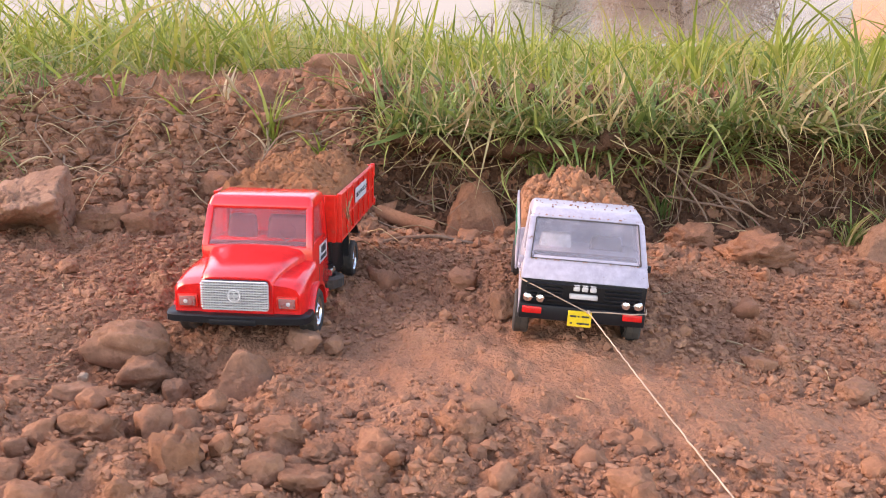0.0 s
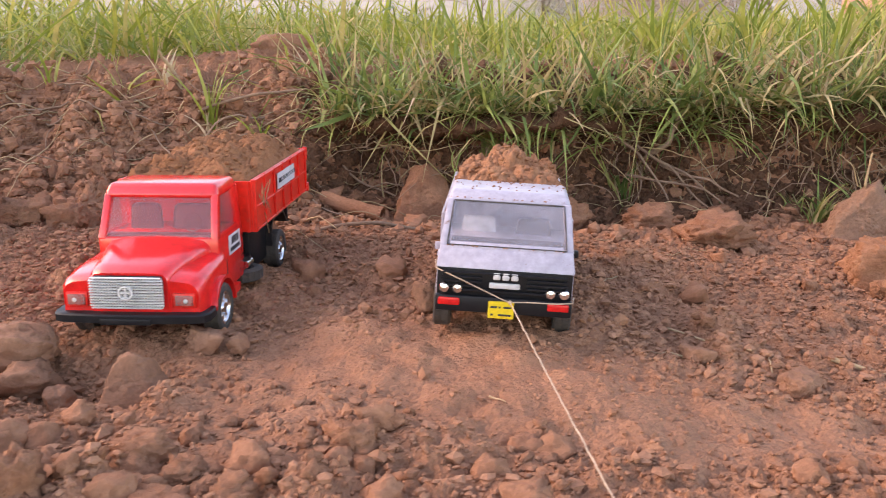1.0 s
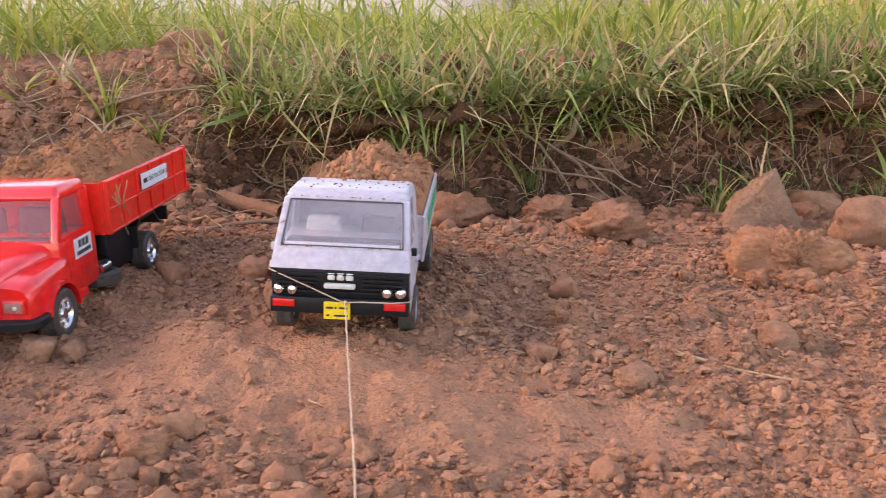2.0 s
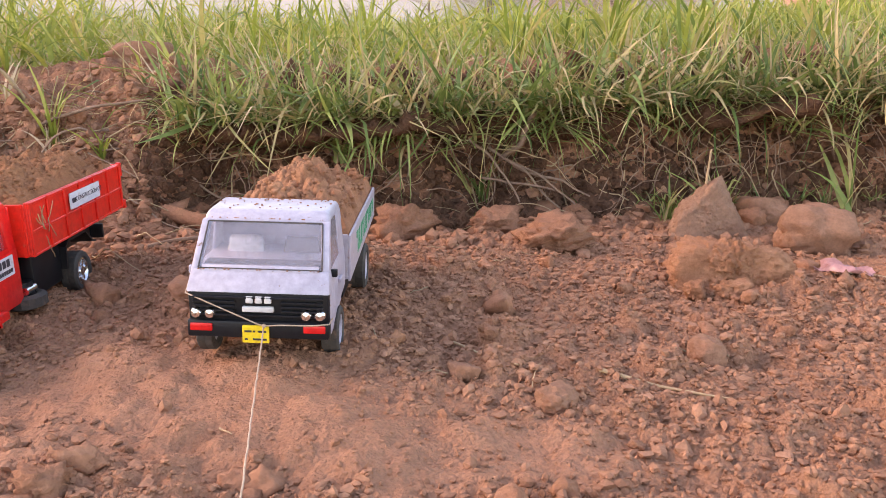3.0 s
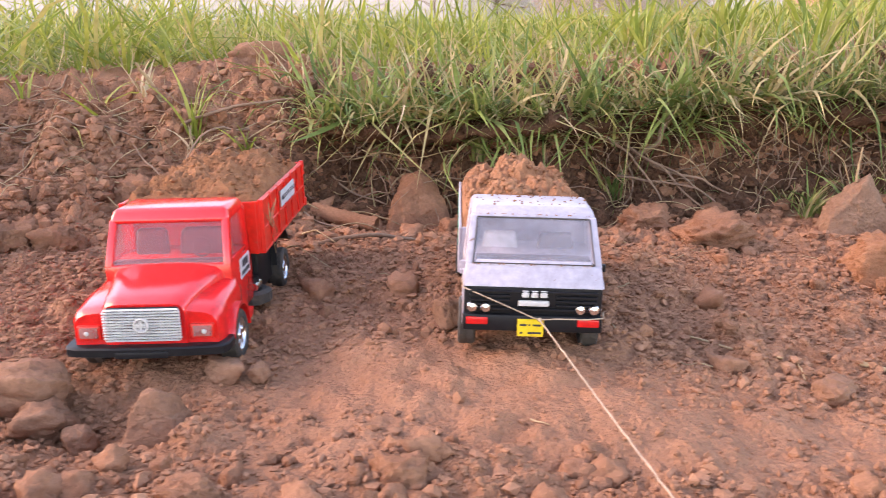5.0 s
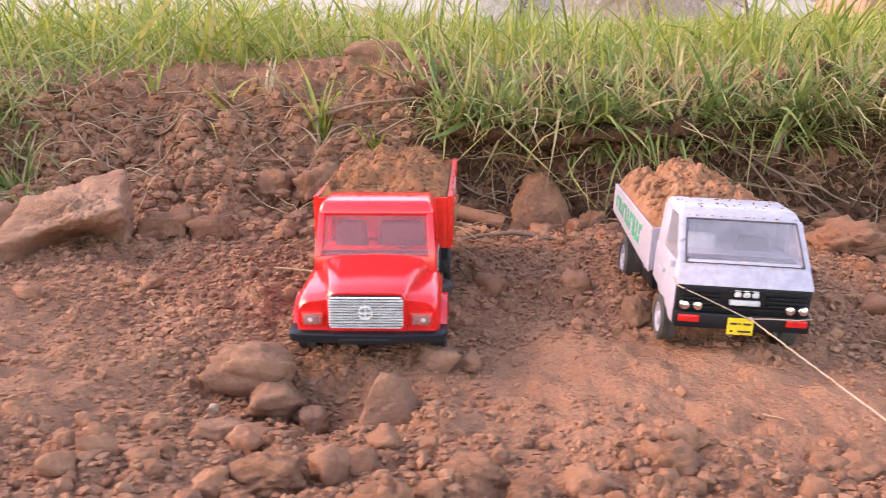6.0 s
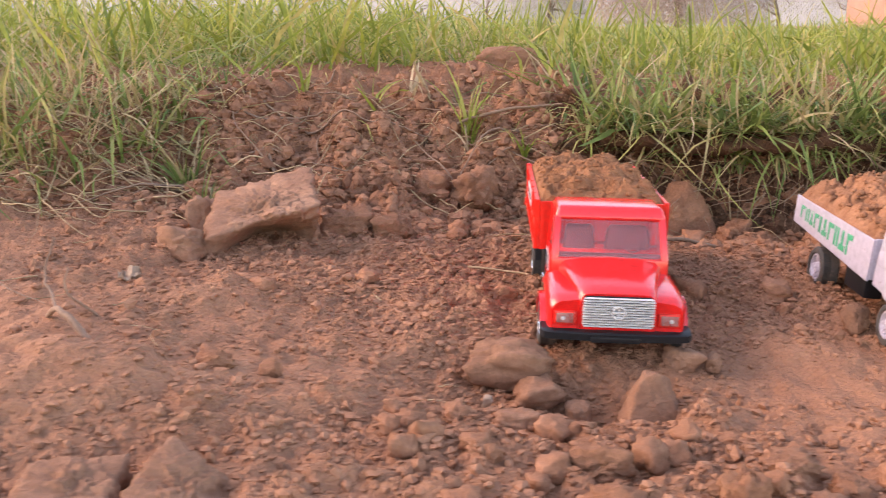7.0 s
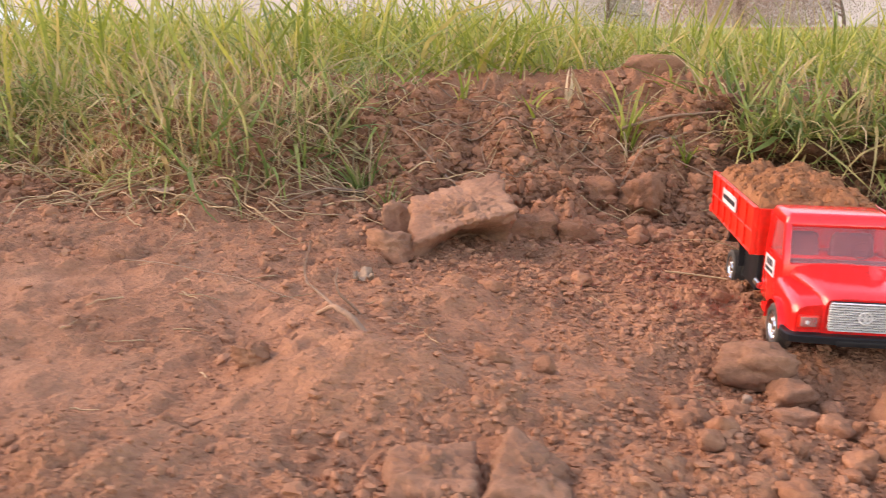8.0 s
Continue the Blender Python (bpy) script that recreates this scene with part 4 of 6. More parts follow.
        hull(bm, [(s * 0.0362, 0.0520, 0.0505), (s * 0.0345, 0.0520, 0.0505), (s * 0.0345, 0.0870, 0.0505), (s * 0.0362, 0.0870, 0.0505)],
             [(s * 0.0361, 0.0520, 0.0535), (s * 0.0345, 0.0520, 0.0535), (s * 0.0345, 0.0870, 0.0535), (s * 0.0361, 0.0870, 0.0535)], 0.0005)
        part("window_sill", bm, RED, t)
        bm = bmesh.new()
        hull(bm, [(s * 0.0345, 0.0515, 0.0520), (s * 0.0340, 0.0515, 0.0520), (s * 0.0340, 0.0875, 0.0520), (s * 0.0345, 0.0875, 0.0520)],
             [(s * 0.0330, 0.0605, 0.0755), (s * 0.0325, 0.0605, 0.0755), (s * 0.0325, 0.0860, 0.0755), (s * 0.0330, 0.0860, 0.0755)])
        pane = part("side_pane", bm, PANE_RED, t)
        pane.visible_shadow = False
        bm = bmesh.new()
        box(bm, min(s * 0.0364, s * 0.0367), max(s * 0.0364, s * 0.0367), 0.066, 0.089, 0.0370, 0.0490)
        st = part("door_sticker", bm, STICKER, t, "white door sticker with dark unreadable print")
        bm = bmesh.new()
        tile_bars(bm, s * 0.0367, 0.0705, 0.0850, 0.0430, 0.0475, 3, s)
        tile_bars(bm, s * 0.0367, 0.0680, 0.0870, 0.0388, 0.0412, 7, s)
        part("print", bm, INK, st)
    bm = bmesh.new()
    hull(bm, [(-0.0352, 0.0565, 0.0740), (0.0352, 0.0565, 0.0740), (0.0352, 0.0970, 0.0740), (-0.0352, 0.0970, 0.0740)],
         [(-0.0325, 0.0605, 0.0824), (0.0325, 0.0605, 0.0824), (0.0325, 0.0945, 0.0820), (-0.0325, 0.0945, 0.0820)], 0.0030, 4)
    part("cab_roof", bm, RED, t, "glossy red rounded roof", 50)
    bm = bmesh.new()
    box(bm, -0.0345, 0.0345, 0.0945, 0.0968, 0.0500, 0.0765, 0.0005)
    part("cab_back", bm, RED, t)
    bm = bmesh.new()
    hull(bm, [(-0.0318, 0.0487, 0.0518), (0.0318, 0.0487, 0.0518), (0.0318, 0.0492, 0.0518), (-0.0318, 0.0492, 0.0518)],
         [(-0.0300, 0.0590, 0.0755), (0.0300, 0.0590, 0.0755), (0.0300, 0.0595, 0.0755), (-0.0300, 0.0595, 0.0755)])
    pane = part("windscreen", bm, PANE_RED, t, "clear windscreen with a reddish cast")
    pane.visible_shadow = False
    for x in (-0.017, 0.014):
        w = 0.0105 if x < 0 else 0.015
        bm = bmesh.new()
        hull(bm, [(x - w, 0.0720, 0.0500), (x + w, 0.0720, 0.0500), (x + w, 0.0780, 0.0500), (x - w, 0.0780, 0.0500)],
             [(x - w * 0.86, 0.0750, 0.0672), (x + w * 0.86, 0.0750, 0.0672), (x + w * 0.86, 0.0790, 0.0672), (x - w * 0.86, 0.0790, 0.0672)], 0.0030, 4)
        part("seat", bm, SEAT, t, "dark plastic seat")
    bm = bmesh.new()
    box(bm, -0.0325, 0.0325, 0.0510, 0.0580, 0.0500, 0.0535, 0.001)
    part("dashboard", bm, SEAT, t)
    bm = bmesh.new()
    lathe(bm, [(-0.0005, 0.0050), (0.0005, 0.0050), (0.0005, 0.0060), (-0.0005, 0.0060)], (0.016, 0.0625, 0.0585), "y", 20)
    box(bm, 0.011, 0.021, 0.0622, 0.0628, 0.0580, 0.0590)
    part("steering_wheel", bm, SEAT, t)

    # chassis
    bm = bmesh.new()
    box(bm, -0.020, 0.020, 0.030, 0.246, 0.0240, 0.0370, 0.001)
    box(bm, -0.026, 0.026, 0.100, 0.240, 0.0365, 0.0435, 0.0008)
    part("chassis", bm, BLACK, t, "black plastic chassis")
    for s in (-1, 1):
        bm = bmesh.new()
        prism(bm, [(0.112, 0.014), (0.152, 0.014), (0.152, 0.043), (0.112, 0.043)], s * 0.024, s * 0.036, 0.001)
        part("tank", bm, BLACK, t)
        bm = bmesh.new()
        guard = [(0.152, 0.022), (0.154, 0.036), (0.160, 0.0395), (0.186, 0.0395), (0.196, 0.030), (0.2025, 0.0285), (0.2025, 0.0300), (0.1965, 0.0315), (0.187, 0.0412), (0.158, 0.0412), (0.1525, 0.037), (0.1505, 0.022)]
        prism(bm, guard, s * 0.024, s * 0.0405)
        part("mudguard", bm, BLACK, t)
        wheel(t, s * 0.0378, 0.034, 0.0145, 0.0145, 0.0105, s, CHROME, "chrome spoked rim")
        wheel(t, s * 0.0362, 0.172, 0.0145, 0.0145, 0.0115, s, CHROME, "chrome spoked rim")
    bm = bmesh.new()
    lathe(bm, [(-0.004, 0.0080), (-0.0045, 0.0105), (-0.003, 0.0138), (0.003, 0.0138), (0.0045, 0.0105), (0.004, 0.0080)], (0.0315, 0.105, 0.0150), "z", 40, 0.0005)
    spare = part("spare_tyre", bm, TYRE, t, "dusty spare tyre slung under the bed")
    bm = bmesh.new()
    lathe(bm, [(0.012, 0.0003), (-0.0035, 0.0003), (-0.0035, 0.0078), (0.012, 0.0060)], (0.0315, 0.105, 0.0150), "z", 20)
    part("holder", bm, BLACK, spare)
    for s in (-1, 1):
        bm = bmesh.new()
        lathe(bm, [(-0.006, 0.0003), (-0.006, 0.0026), (0.006, 0.0026), (0.006, 0.0003)], (s * 0.036, 0.104, 0.022), "y", 12)
        part("air_tank", bm, CHROME, t, "small chrome tank")

    # tipper bed
    x1, y0, y1, z0, z1 = 0.0435, 0.1005, 0.2530, 0.0436, 0.0778
    bm = bmesh.new()
    box(bm, -x1 + 0.002, x1 - 0.002, y0 + 0.002, y1 - 0.002, z0, z0 + 0.003)
    bed = part("bed_floor", bm, RED_BED, t)
    for s in (-1, 1):
        bm = bmesh.new()
        hull(bm, [(s * x1, y0, z0), (s * (x1 - 0.0018), y0, z0), (s * (x1 - 0.0018), y1, z0), (s * x1, y1, z0)], [(s * x1, y0, z1), (s * (x1 - 0.0018), y0, z1), (s * (x1 - 0.0018), y1, z1), (s * x1, y1, z1)], 0.0004, 1)
        wall = part("bed_side", bm, RED_BED, t, "ribbed red side panel with a white sticker")
        for k in range(7):
            y = y0 + 0.0016 + (y1 - y0 - 0.0032) * k / 6
            bm = bmesh.new()
            box(bm, min(s * x1, s * (x1 + 0.0014)), max(s * x1, s * (x1 + 0.0014)), y - 0.0011, y + 0.0011, z0, z1, 0.0003, 1)
            part("rib", bm, RED_BED, wall)
        for z in (z0 + 0.0008, z0 + 0.0155, z1 - 0.0012):
            bm = bmesh.new()
            box(bm, min(s * x1, s * (x1 + 0.0012)), max(s * x1, s * (x1 + 0.0012)), y0, y1, z - 0.0008, z + 0.0008, 0.0003, 1)
            part("rail", bm, RED_BED, wall)
        ya, yb = y0 + 0.0575, y0 + 0.1080
        bm = bmesh.new()
        box(bm, min(s * (x1 + 0.0011), s * (x1 + 0.0017)), max(s * (x1 + 0.0011), s * (x1 + 0.0017)), ya, yb, z0 + 0.0178, z0 + 0.0288)
        st = part("bed_sticker", bm, STICKER, wall, "white sticker with dark lettering")
        xs = s * (x1 + 0.0017)
        zc = z0 + 0.0233
        bm = bmesh.new()
        if s > 0:
            words(wall, "CONSTRUCTION CO", pose(xs, ya + 0.0315, zc, 90, 0, 90), 0.0046, INK, "dark capital letters")
            tile_bars(bm, xs, ya + 0.003, ya + 0.0095, zc - 0.0016, zc + 0.0016, 3, s)
        else:
            tile_bars(bm, xs, ya + 0.004, yb - 0.004, zc - 0.0018, zc + 0.0018, 15, s)
        part("print", bm, INK, wall)
    for y, top, nm in ((y0, z1 - 0.001, "headboard"), (y1 - 0.0018, z1, "tailgate")):
        bm = bmesh.new()
        box(bm, -x1 + 0.0019, x1 - 0.0019, y, y + 0.0018, z0, top, 0.0004, 1)
        for k in range(5):
            x = -x1 + 0.004 + (2 * x1 - 0.008) * k / 4
            yy = y - 0.0010 if nm == "headboard" else y + 0.0016
            box(bm, x - 0.001, x + 0.001, yy, yy + 0.0013, z0, top)
        part(nm, bm, RED_BED, t)
    for s in (-1, 1):
        bm = bmesh.new()
        box(bm, s * x1 - 0.0022, s * x1 + 0.0022, y1 - 0.001, y1 + 0.0030, z0 - 0.001, z0 + 0.006, 0.0008)
        box(bm, s * x1 - 0.0018, s * x1 + 0.0018, y1 - 0.001, y1 + 0.0022, z1 - 0.010, z1 + 0.001, 0.0008)
        part("hinge", bm, RED_BED, t)
    bm = bmesh.new()
    box(bm, -0.030, 0.030, 0.2405, 0.2435, 0.022, 0.033, 0.0006)
    part("rear_beam", bm, BLACK, t)
    return t


def heap(name, label, truck_pose, x1, y0, y1, low, crest, profile, material, lump, seed, grains, grain):
    """A load of sand that fills a truck's bed: a closed mound with loose grains."""
    r = np.random.default_rng(seed)
    nx, ny = 130, 230
    X, Y = np.meshgrid(np.linspace(-x1, x1, nx), np.linspace(y0, y1, ny))
    u, v = X / x1, (Y - y0) / (y1 - y0)
    Z = crest + profile(u, v)
    Z = Z + 0.0018 * fbm(X + seed, Y, 0.022, 5, seed) + 0.0022 * (lumps(X, Y, 0.0045, seed + 23, 0.55) + 0.5 * lumps(X, Y, 0.0024, seed + 29, 0.6)) + lump * (lumps(X, Y, 0.014, seed + 5, 0.7) * 0.014 + lumps(X, Y, 0.007, seed + 9, 0.6) * 0.006 + lumps(X, Y, 0.0035, seed + 17, 0.5) * 0.003)
    edge = np.minimum(np.minimum(1 - np.abs(u), v * 2.2), (1 - v) * 2.2)
    Z = np.minimum(Z, crest + 0.001 + 0.085 * edge + 0.002 * fbm(X, Y, 0.008, 2, seed + 3))
    top = np.stack([X, Y, Z], -1).reshape(-1, 3)
    idx = np.arange(nx * ny).reshape(ny, nx)
    F = np.stack([idx[:-1, :-1], idx[:-1, 1:], idx[1:, 1:], idx[1:, :-1]], -1).reshape(-1, 4)
    rim = np.concatenate([idx[0, :], idx[1:, -1], idx[-1, -2::-1], idx[-2:0:-1, 0]])
    wall = top[rim].copy()
    wall[:, 2] = low
    k = np.arange(len(rim))
    base = nx * ny
    W = np.stack([rim, base + k, base + (k + 1) % len(rim), np.roll(rim, -1)], -1)
    V = np.concatenate([top, wall])
    F = np.concatenate([F, W])
    F = np.concatenate([F[:, [0, 1, 2]], F[:, [0, 2, 3]]])
    n = grains
    gi, gj = r.integers(6, ny - 6, n), r.integers(5, nx - 5, n)
    c = np.stack([X[gi, gj], Y[gi, gj], Z[gi, gj]], -1)
    size = grain * (0.3 + 0.7 * r.uniform(0, 1, n) ** 3)
    base_v, base_f = ICO2
    gv = base_v[None] * r.uniform(0.7, 1.2, (n, len(base_v), 1)) * size[:, None, None] * np.array([1.1, 1.0, 0.8]) + c[:, None, :]
    gq = base_f[None] + (np.arange(n) * len(base_v))[:, None, None] + len(V)
    me = mesh_from(name, np.concatenate([V, gv.reshape(-1, 3)]), np.concatenate([F, gq.reshape(-1, 3)]), material)
    ob = new(name, me)
    ob.matrix_world = truck_pose
    return tagged(ob, label, "sand")


def white_truck():
    t = new("toy_truck")
    t.matrix_world = WHITE_POSE
    tagged(t, "white and black plastic toy truck, scuffed and dusty, loaded with sand", "toy truck")
    # lower front, black and ribbed
    bm = bmesh.new()
    prism(bm, [(0.0015, 0.0190), (-0.0005, 0.0425), (0.010, 0.0425), (0.012, 0.0190)], -0.0358, 0.0358, 0.0012)
    face = part("front_panel", bm, BLACK, t, "black ribbed front panel")
    for k in range(5):
        z = 0.0305 + k * 0.0024
        for x0_, x1_ in ((-0.033, -0.012), (0.012, 0.033)) if k in (1, 2, 3) else ((-0.033, 0.033),):
            bm = bmesh.new()
            y = 0.0005 - (z - 0.019) * 0.085
            box(bm, x0_, x1_, y - 0.0013, y + 0.0014, z - 0.0005, z + 0.0005, 0.0002, 1)
            part("rib", bm, BLACK, face)
    bm = bmesh.new()
    box(bm, -0.0362, 0.0362, -0.0022, 0.006, 0.0185, 0.0275, 0.0012)
    bumper = part("bumper", bm, BLACK, t)
    for s in (-1, 1):
        for k, x in enumerate((0.0245, 0.0315)):
            bm = bmesh.new()
            lathe(bm, [(0.002, 0.0003), (0.002, 0.0029), (-0.0012, 0.0029), (-0.0022, 0.0022), (-0.0027, 0.0003)], (s * x, -0.0005, 0.0312), "y", 20)
            part("headlight", bm, CHROME, t, "round silver headlight")
        bm = bmesh.new()
        box(bm, s * 0.0288 - 0.0056, s * 0.0288 + 0.0056, -0.0032, -0.0020, 0.0222, 0.0262, 0.0005)
        part("red_lamp", bm, LAMP_RED, bumper, "red rectangular lamp")
    bm = bmesh.new()
    box(bm, -0.0078, 0.0058, -0.0036, -0.0022, 0.0165, 0.0258, 0.0003, 1)
    plate = part("number_plate", bm, YELLOW, bumper, "yellow plate with dark bars")
    bm = bmesh.new()
    for z, spans in ((0.0228, ((-0.0066, -0.0030), (-0.0022, -0.0012), (0.0002, 0.0044))), (0.0186, ((-0.0064, -0.0050), (-0.0024, 0.0046)))):
        for a, b in spans:
            box(bm, a, b, -0.0039, -0.0036, z - 0.0005, z + 0.0005)
    part("print", bm, INK, plate)
    for k in range(3):
        bm = bmesh.new()
        x = -0.0042 + k * 0.0047
        box(bm, x - 0.0019, x + 0.0019, -0.0026, -0.0008, 0.0372, 0.0408, 0.0006)
        part("emblem_block", bm, GREY, face, "pale grey emblem block")
    bm = bmesh.new()
    box(bm, -0.0080, 0.0082, -0.0026, -0.0002, 0.0325, 0.0355, 0.0007)
    part("emblem_bar", bm, GREY, face, "pale grey emblem bar")

    # cab shell
    bm = bmesh.new()
    hull(bm, [(-0.0366, -0.0012, 0.0420), (0.0366, -0.0012, 0.0420), (0.0366, 0.062, 0.0420), (-0.0366, 0.062, 0.0420)],
         [(-0.0352, 0.0056, 0.0525), (0.0352, 0.0056, 0.0525), (0.0358, 0.062, 0.0525), (-0.0358, 0.062, 0.0525)], 0.0011)
    part("cab_belt", bm, WHITE, t, "white front band, dusty and speckled")
    bm = bmesh.new()
    hull(bm, [(-0.0336, 0.0225, 0.0735), (0.0336, 0.0225, 0.0735), (0.0340, 0.0625, 0.0735), (-0.0340, 0.0625, 0.0735)],
         [(-0.0312, 0.0290, 0.0790), (0.0312, 0.0290, 0.0790), (0.0318, 0.0615, 0.0788), (-0.0318, 0.0615, 0.0788)], 0.0020, 3)
    part("cab_roof", bm, WHITE, t, "white roof with soil specks", 50)
    bm = bmesh.new()
    hull(bm, [(-0.0300, 0.0048, 0.0515), (0.0300, 0.0048, 0.0515), (0.0300, 0.0075, 0.0515), (-0.0300, 0.0075, 0.0515)],
         [(-0.0300, 0.0065, 0.0545), (0.0300, 0.0065, 0.0545), (0.0300, 0.0090, 0.0545), (-0.0300, 0.0090, 0.0545)], 0.0005)
    part("screen_sill", bm, WHITE, t)
    for s in (-1, 1):
        for y0, y1, w0, w1, wd in ((0.0056, 0.0228, 0.0040, 0.0050, 0.0046), (0.0440, 0.0440, 0.018, 0.0182, 0.0020)):
            bm = bmesh.new()
            hull(bm, [(s * 0.0356, y0, 0.0515), (s * (0.0356 - wd), y0, 0.0515), (s * (0.0356 - wd), y0 + w0, 0.0515), (s * 0.0356, y0 + w0, 0.0515)],
                 [(s * 0.0334, y1, 0.0745), (s * (0.0334 - wd), y1, 0.0745), (s * (0.0334 - wd), y1 + w1, 0.0745), (s * 0.0334, y1 + w1, 0.0745)], 0.0007)
            part("pillar", bm, WHITE, t)
        bm = bmesh.new()
        hull(bm, [(s * 0.0352, 0.0120, 0.0520), (s * 0.0347, 0.0120, 0.0520), (s * 0.0347, 0.0445, 0.0520), (s * 0.0352, 0.0445, 0.0520)],
             [(s * 0.0332, 0.0260, 0.0740), (s * 0.0327, 0.0260, 0.0740), (s * 0.0327, 0.0445, 0.0740), (s * 0.0332, 0.0445, 0.0740)])
        pane = part("side_pane", bm, PANE_WHITE, t)
        pane.visible_shadow = False
        # door with its arch over the front wheel
        bm = bmesh.new()
        prism(bm, [(0.004, 0.0425), (0.062, 0.0425), (0.062, 0.0290), (0.046, 0.0290), (0.043, 0.0255), (0.018, 0.0235), (0.012, 0.0190), (0.004, 0.0190)], s * 0.0330, s * 0.0364, 0.0007)
        door = part("door", bm, WHITE, t, "white door with a raised handle")
        bm = bmesh.new()
        box(bm, min(s * 0.0364, s * 0.0382), max(s * 0.0364, s * 0.0382), 0.030, 0.040, 0.0395, 0.0420, 0.0006)
        part("handle", bm, WHITE, door)
        bm = bmesh.new()
        box(bm, min(s * 0.0352, s * 0.0385), max(s * 0.0352, s * 0.0385), 0.0120, 0.0150, 0.0480, 0.0520, 0.0005)
        part("mirror_stub", bm, BLACK if s > 0 else WHITE, t, "small broken mirror stub")
    bm = bmesh.new()
    box(bm, -0.0330, 0.0330, 0.0590, 0.0615, 0.0510, 0.0745, 0.0005)
    part("cab_back", bm, WHITE, t)
    bm = bmesh.new()
    hull(bm, [(-0.0314, 0.0064, 0.0535), (0.0314, 0.0064, 0.0535), (0.0314, 0.0069, 0.0535), (-0.0314, 0.0069, 0.0535)],
         [(-0.0296, 0.0226, 0.0742), (0.0296, 0.0226, 0.0742), (0.0296, 0.0231, 0.0742), (-0.0296, 0.0231, 0.0742)])
    pane = part("windscreen", bm, PANE_WHITE, t, "dusty grey windscreen with sky sheen in its film")
    pane.visible_shadow = False
    bm = bmesh.new()
    for a, b in (((-0.0316, 0.0058, 0.0530), (0.0316, 0.0058, 0.0530)), ((-0.0298, 0.0222, 0.0738), (0.0298, 0.0222, 0.0738)), ((-0.0316, 0.0058, 0.0530), (-0.0298, 0.0222, 0.0738)), ((0.0316, 0.0058, 0.0530), (0.0298, 0.0222, 0.0738))):
        a, b = Vector(a), Vector(b)
        d = (b - a).normalized()
        u = d.cross(Vector((0, -0.78, 0.62))).normalized() * 0.0003
        w = Vector((0, -0.78, 0.62)) * 0.0003
        hull(bm, [a - u - w, a + u - w, a + u + w, a - u + w], [b - u - w, b + u - w, b + u + w, b - u + w])
    part("screen_seal", bm, TYRE, t, "thin dark windscreen seal")
    for x in (-0.016, 0.015):
        bm = bmesh.new()
        hull(bm, [(x - 0.011, 0.040, 0.0450), (x + 0.011, 0.040, 0.0450), (x + 0.011, 0.047, 0.0450), (x - 0.011, 0.047, 0.0450)],
             [(x - 0.009, 0.043, 0.0610), (x + 0.009, 0.043, 0.0610), (x + 0.009, 0.048, 0.0610), (x - 0.009, 0.048, 0.0610)], 0.002, 3)
        part("seat", bm, GREY if x < 0 else SEAT, t)
    bm = bmesh.new()
    box(bm, -0.030, 0.030, 0.0105, 0.0190, 0.0515, 0.0550, 0.001)
    part("dashboard", bm, SEAT, t)

    # chassis and wheels
    bm = bmesh.new()
    box(bm, -0.018, 0.018, 0.010, 0.205, 0.0200, 0.0340, 0.001)
    box(bm, -0.030, 0.030, 0.070, 0.205, 0.0330, 0.0368, 0.0006)
    part("chassis", bm, BLACK, t, "black plastic chassis")
    for s in (-1, 1):
        bm = bmesh.new()
        box(bm, s * 0.027 - 0.006, s * 0.027 + 0.006, 0.078, 0.112, 0.0150, 0.0330, 0.0012)
        part("tank", bm, BLACK, t)
        wheel(t, s * 0.0335, 0.030, 0.0132, 0.0132, 0.0095, s, WHITE, "white hub")
        wheel(t, s * 0.0335, 0.150, 0.0155, 0.0155, 0.0130, s, WHITE, "white ring hub", 5)
        bm = bmesh.new()
        box(bm, min(s * 0.0245, s * 0.028), max(s * 0.0245, s * 0.028), 0.092, 0.102, 0.0215, 0.0265)
        part("side_mark", bm, GREY, t)

    # bed
    x1, y0, y1 = 0.0392, 0.0650, 0.2120
    bm = bmesh.new()
    box(bm, -x1 + 0.0016, x1 - 0.0016, y0 + 0.0016, y1 - 0.0016, 0.0360, 0.0385)
    part("bed_floor", bm, WHITE, t)
    for s in (-1, 1):
        bm = bmesh.new()
        prism(bm, [(y0, 0.0300), (y0, 0.0572), (y1, 0.0582), (y1, 0.0372)], s * x1, s * (x1 - 0.0016), 0.0004, 1)
        wall = part("bed_side", bm, WHITE, t, "white side panel with worn green markings")
        widths = (0.8, 0.7, 0.6, 0.8, 0.35, 0.9, 0.9, 0.75, 0.9, 0.85)
        y = y1 - 0.014
        for k, w in enumerate(widths):
            hgt = 0.0095 + 0.0050 * k / 9
            zc = 0.0480 - 0.0030 * k / 9
            wide = 0.0105 * w
            bm = bmesh.new()
            for a, b, lo, hi in ((0, 0.32, 0, 1), (0.32, 1, 0.74, 1)) if k % 3 == 0 else (((0, 0.34, 0, 1), (0.62, 1, 0, 1)) if k % 3 == 1 else ((0, 1, 0, 0.28), (0.3, 0.66, 0.28, 1))):
                ya, yb = y - wide * b, y - wide * a
                box(bm, min(s * x1, s * (x1 + 0.0003)), max(s * x1, s * (x1 + 0.0003)), ya, yb, zc - hgt / 2 + hgt * lo, zc - hgt / 2 + hgt * hi)
            part("green_mark", bm, GREEN, wall, "worn green painted mark")
            y -= wide + 0.0026
    for y, nm, z0_ in ((y0, "headboard", 0.031), (y1 - 0.0016, "tailgate", 0.0375)):
        bm = bmesh.new()
        box(bm, -x1 + 0.0017, x1 - 0.0017, y, y + 0.0016, z0_, 0.0578, 0.0004, 1)
        part(nm, bm, WHITE, t)
    return t


red_truck()
white_truck()


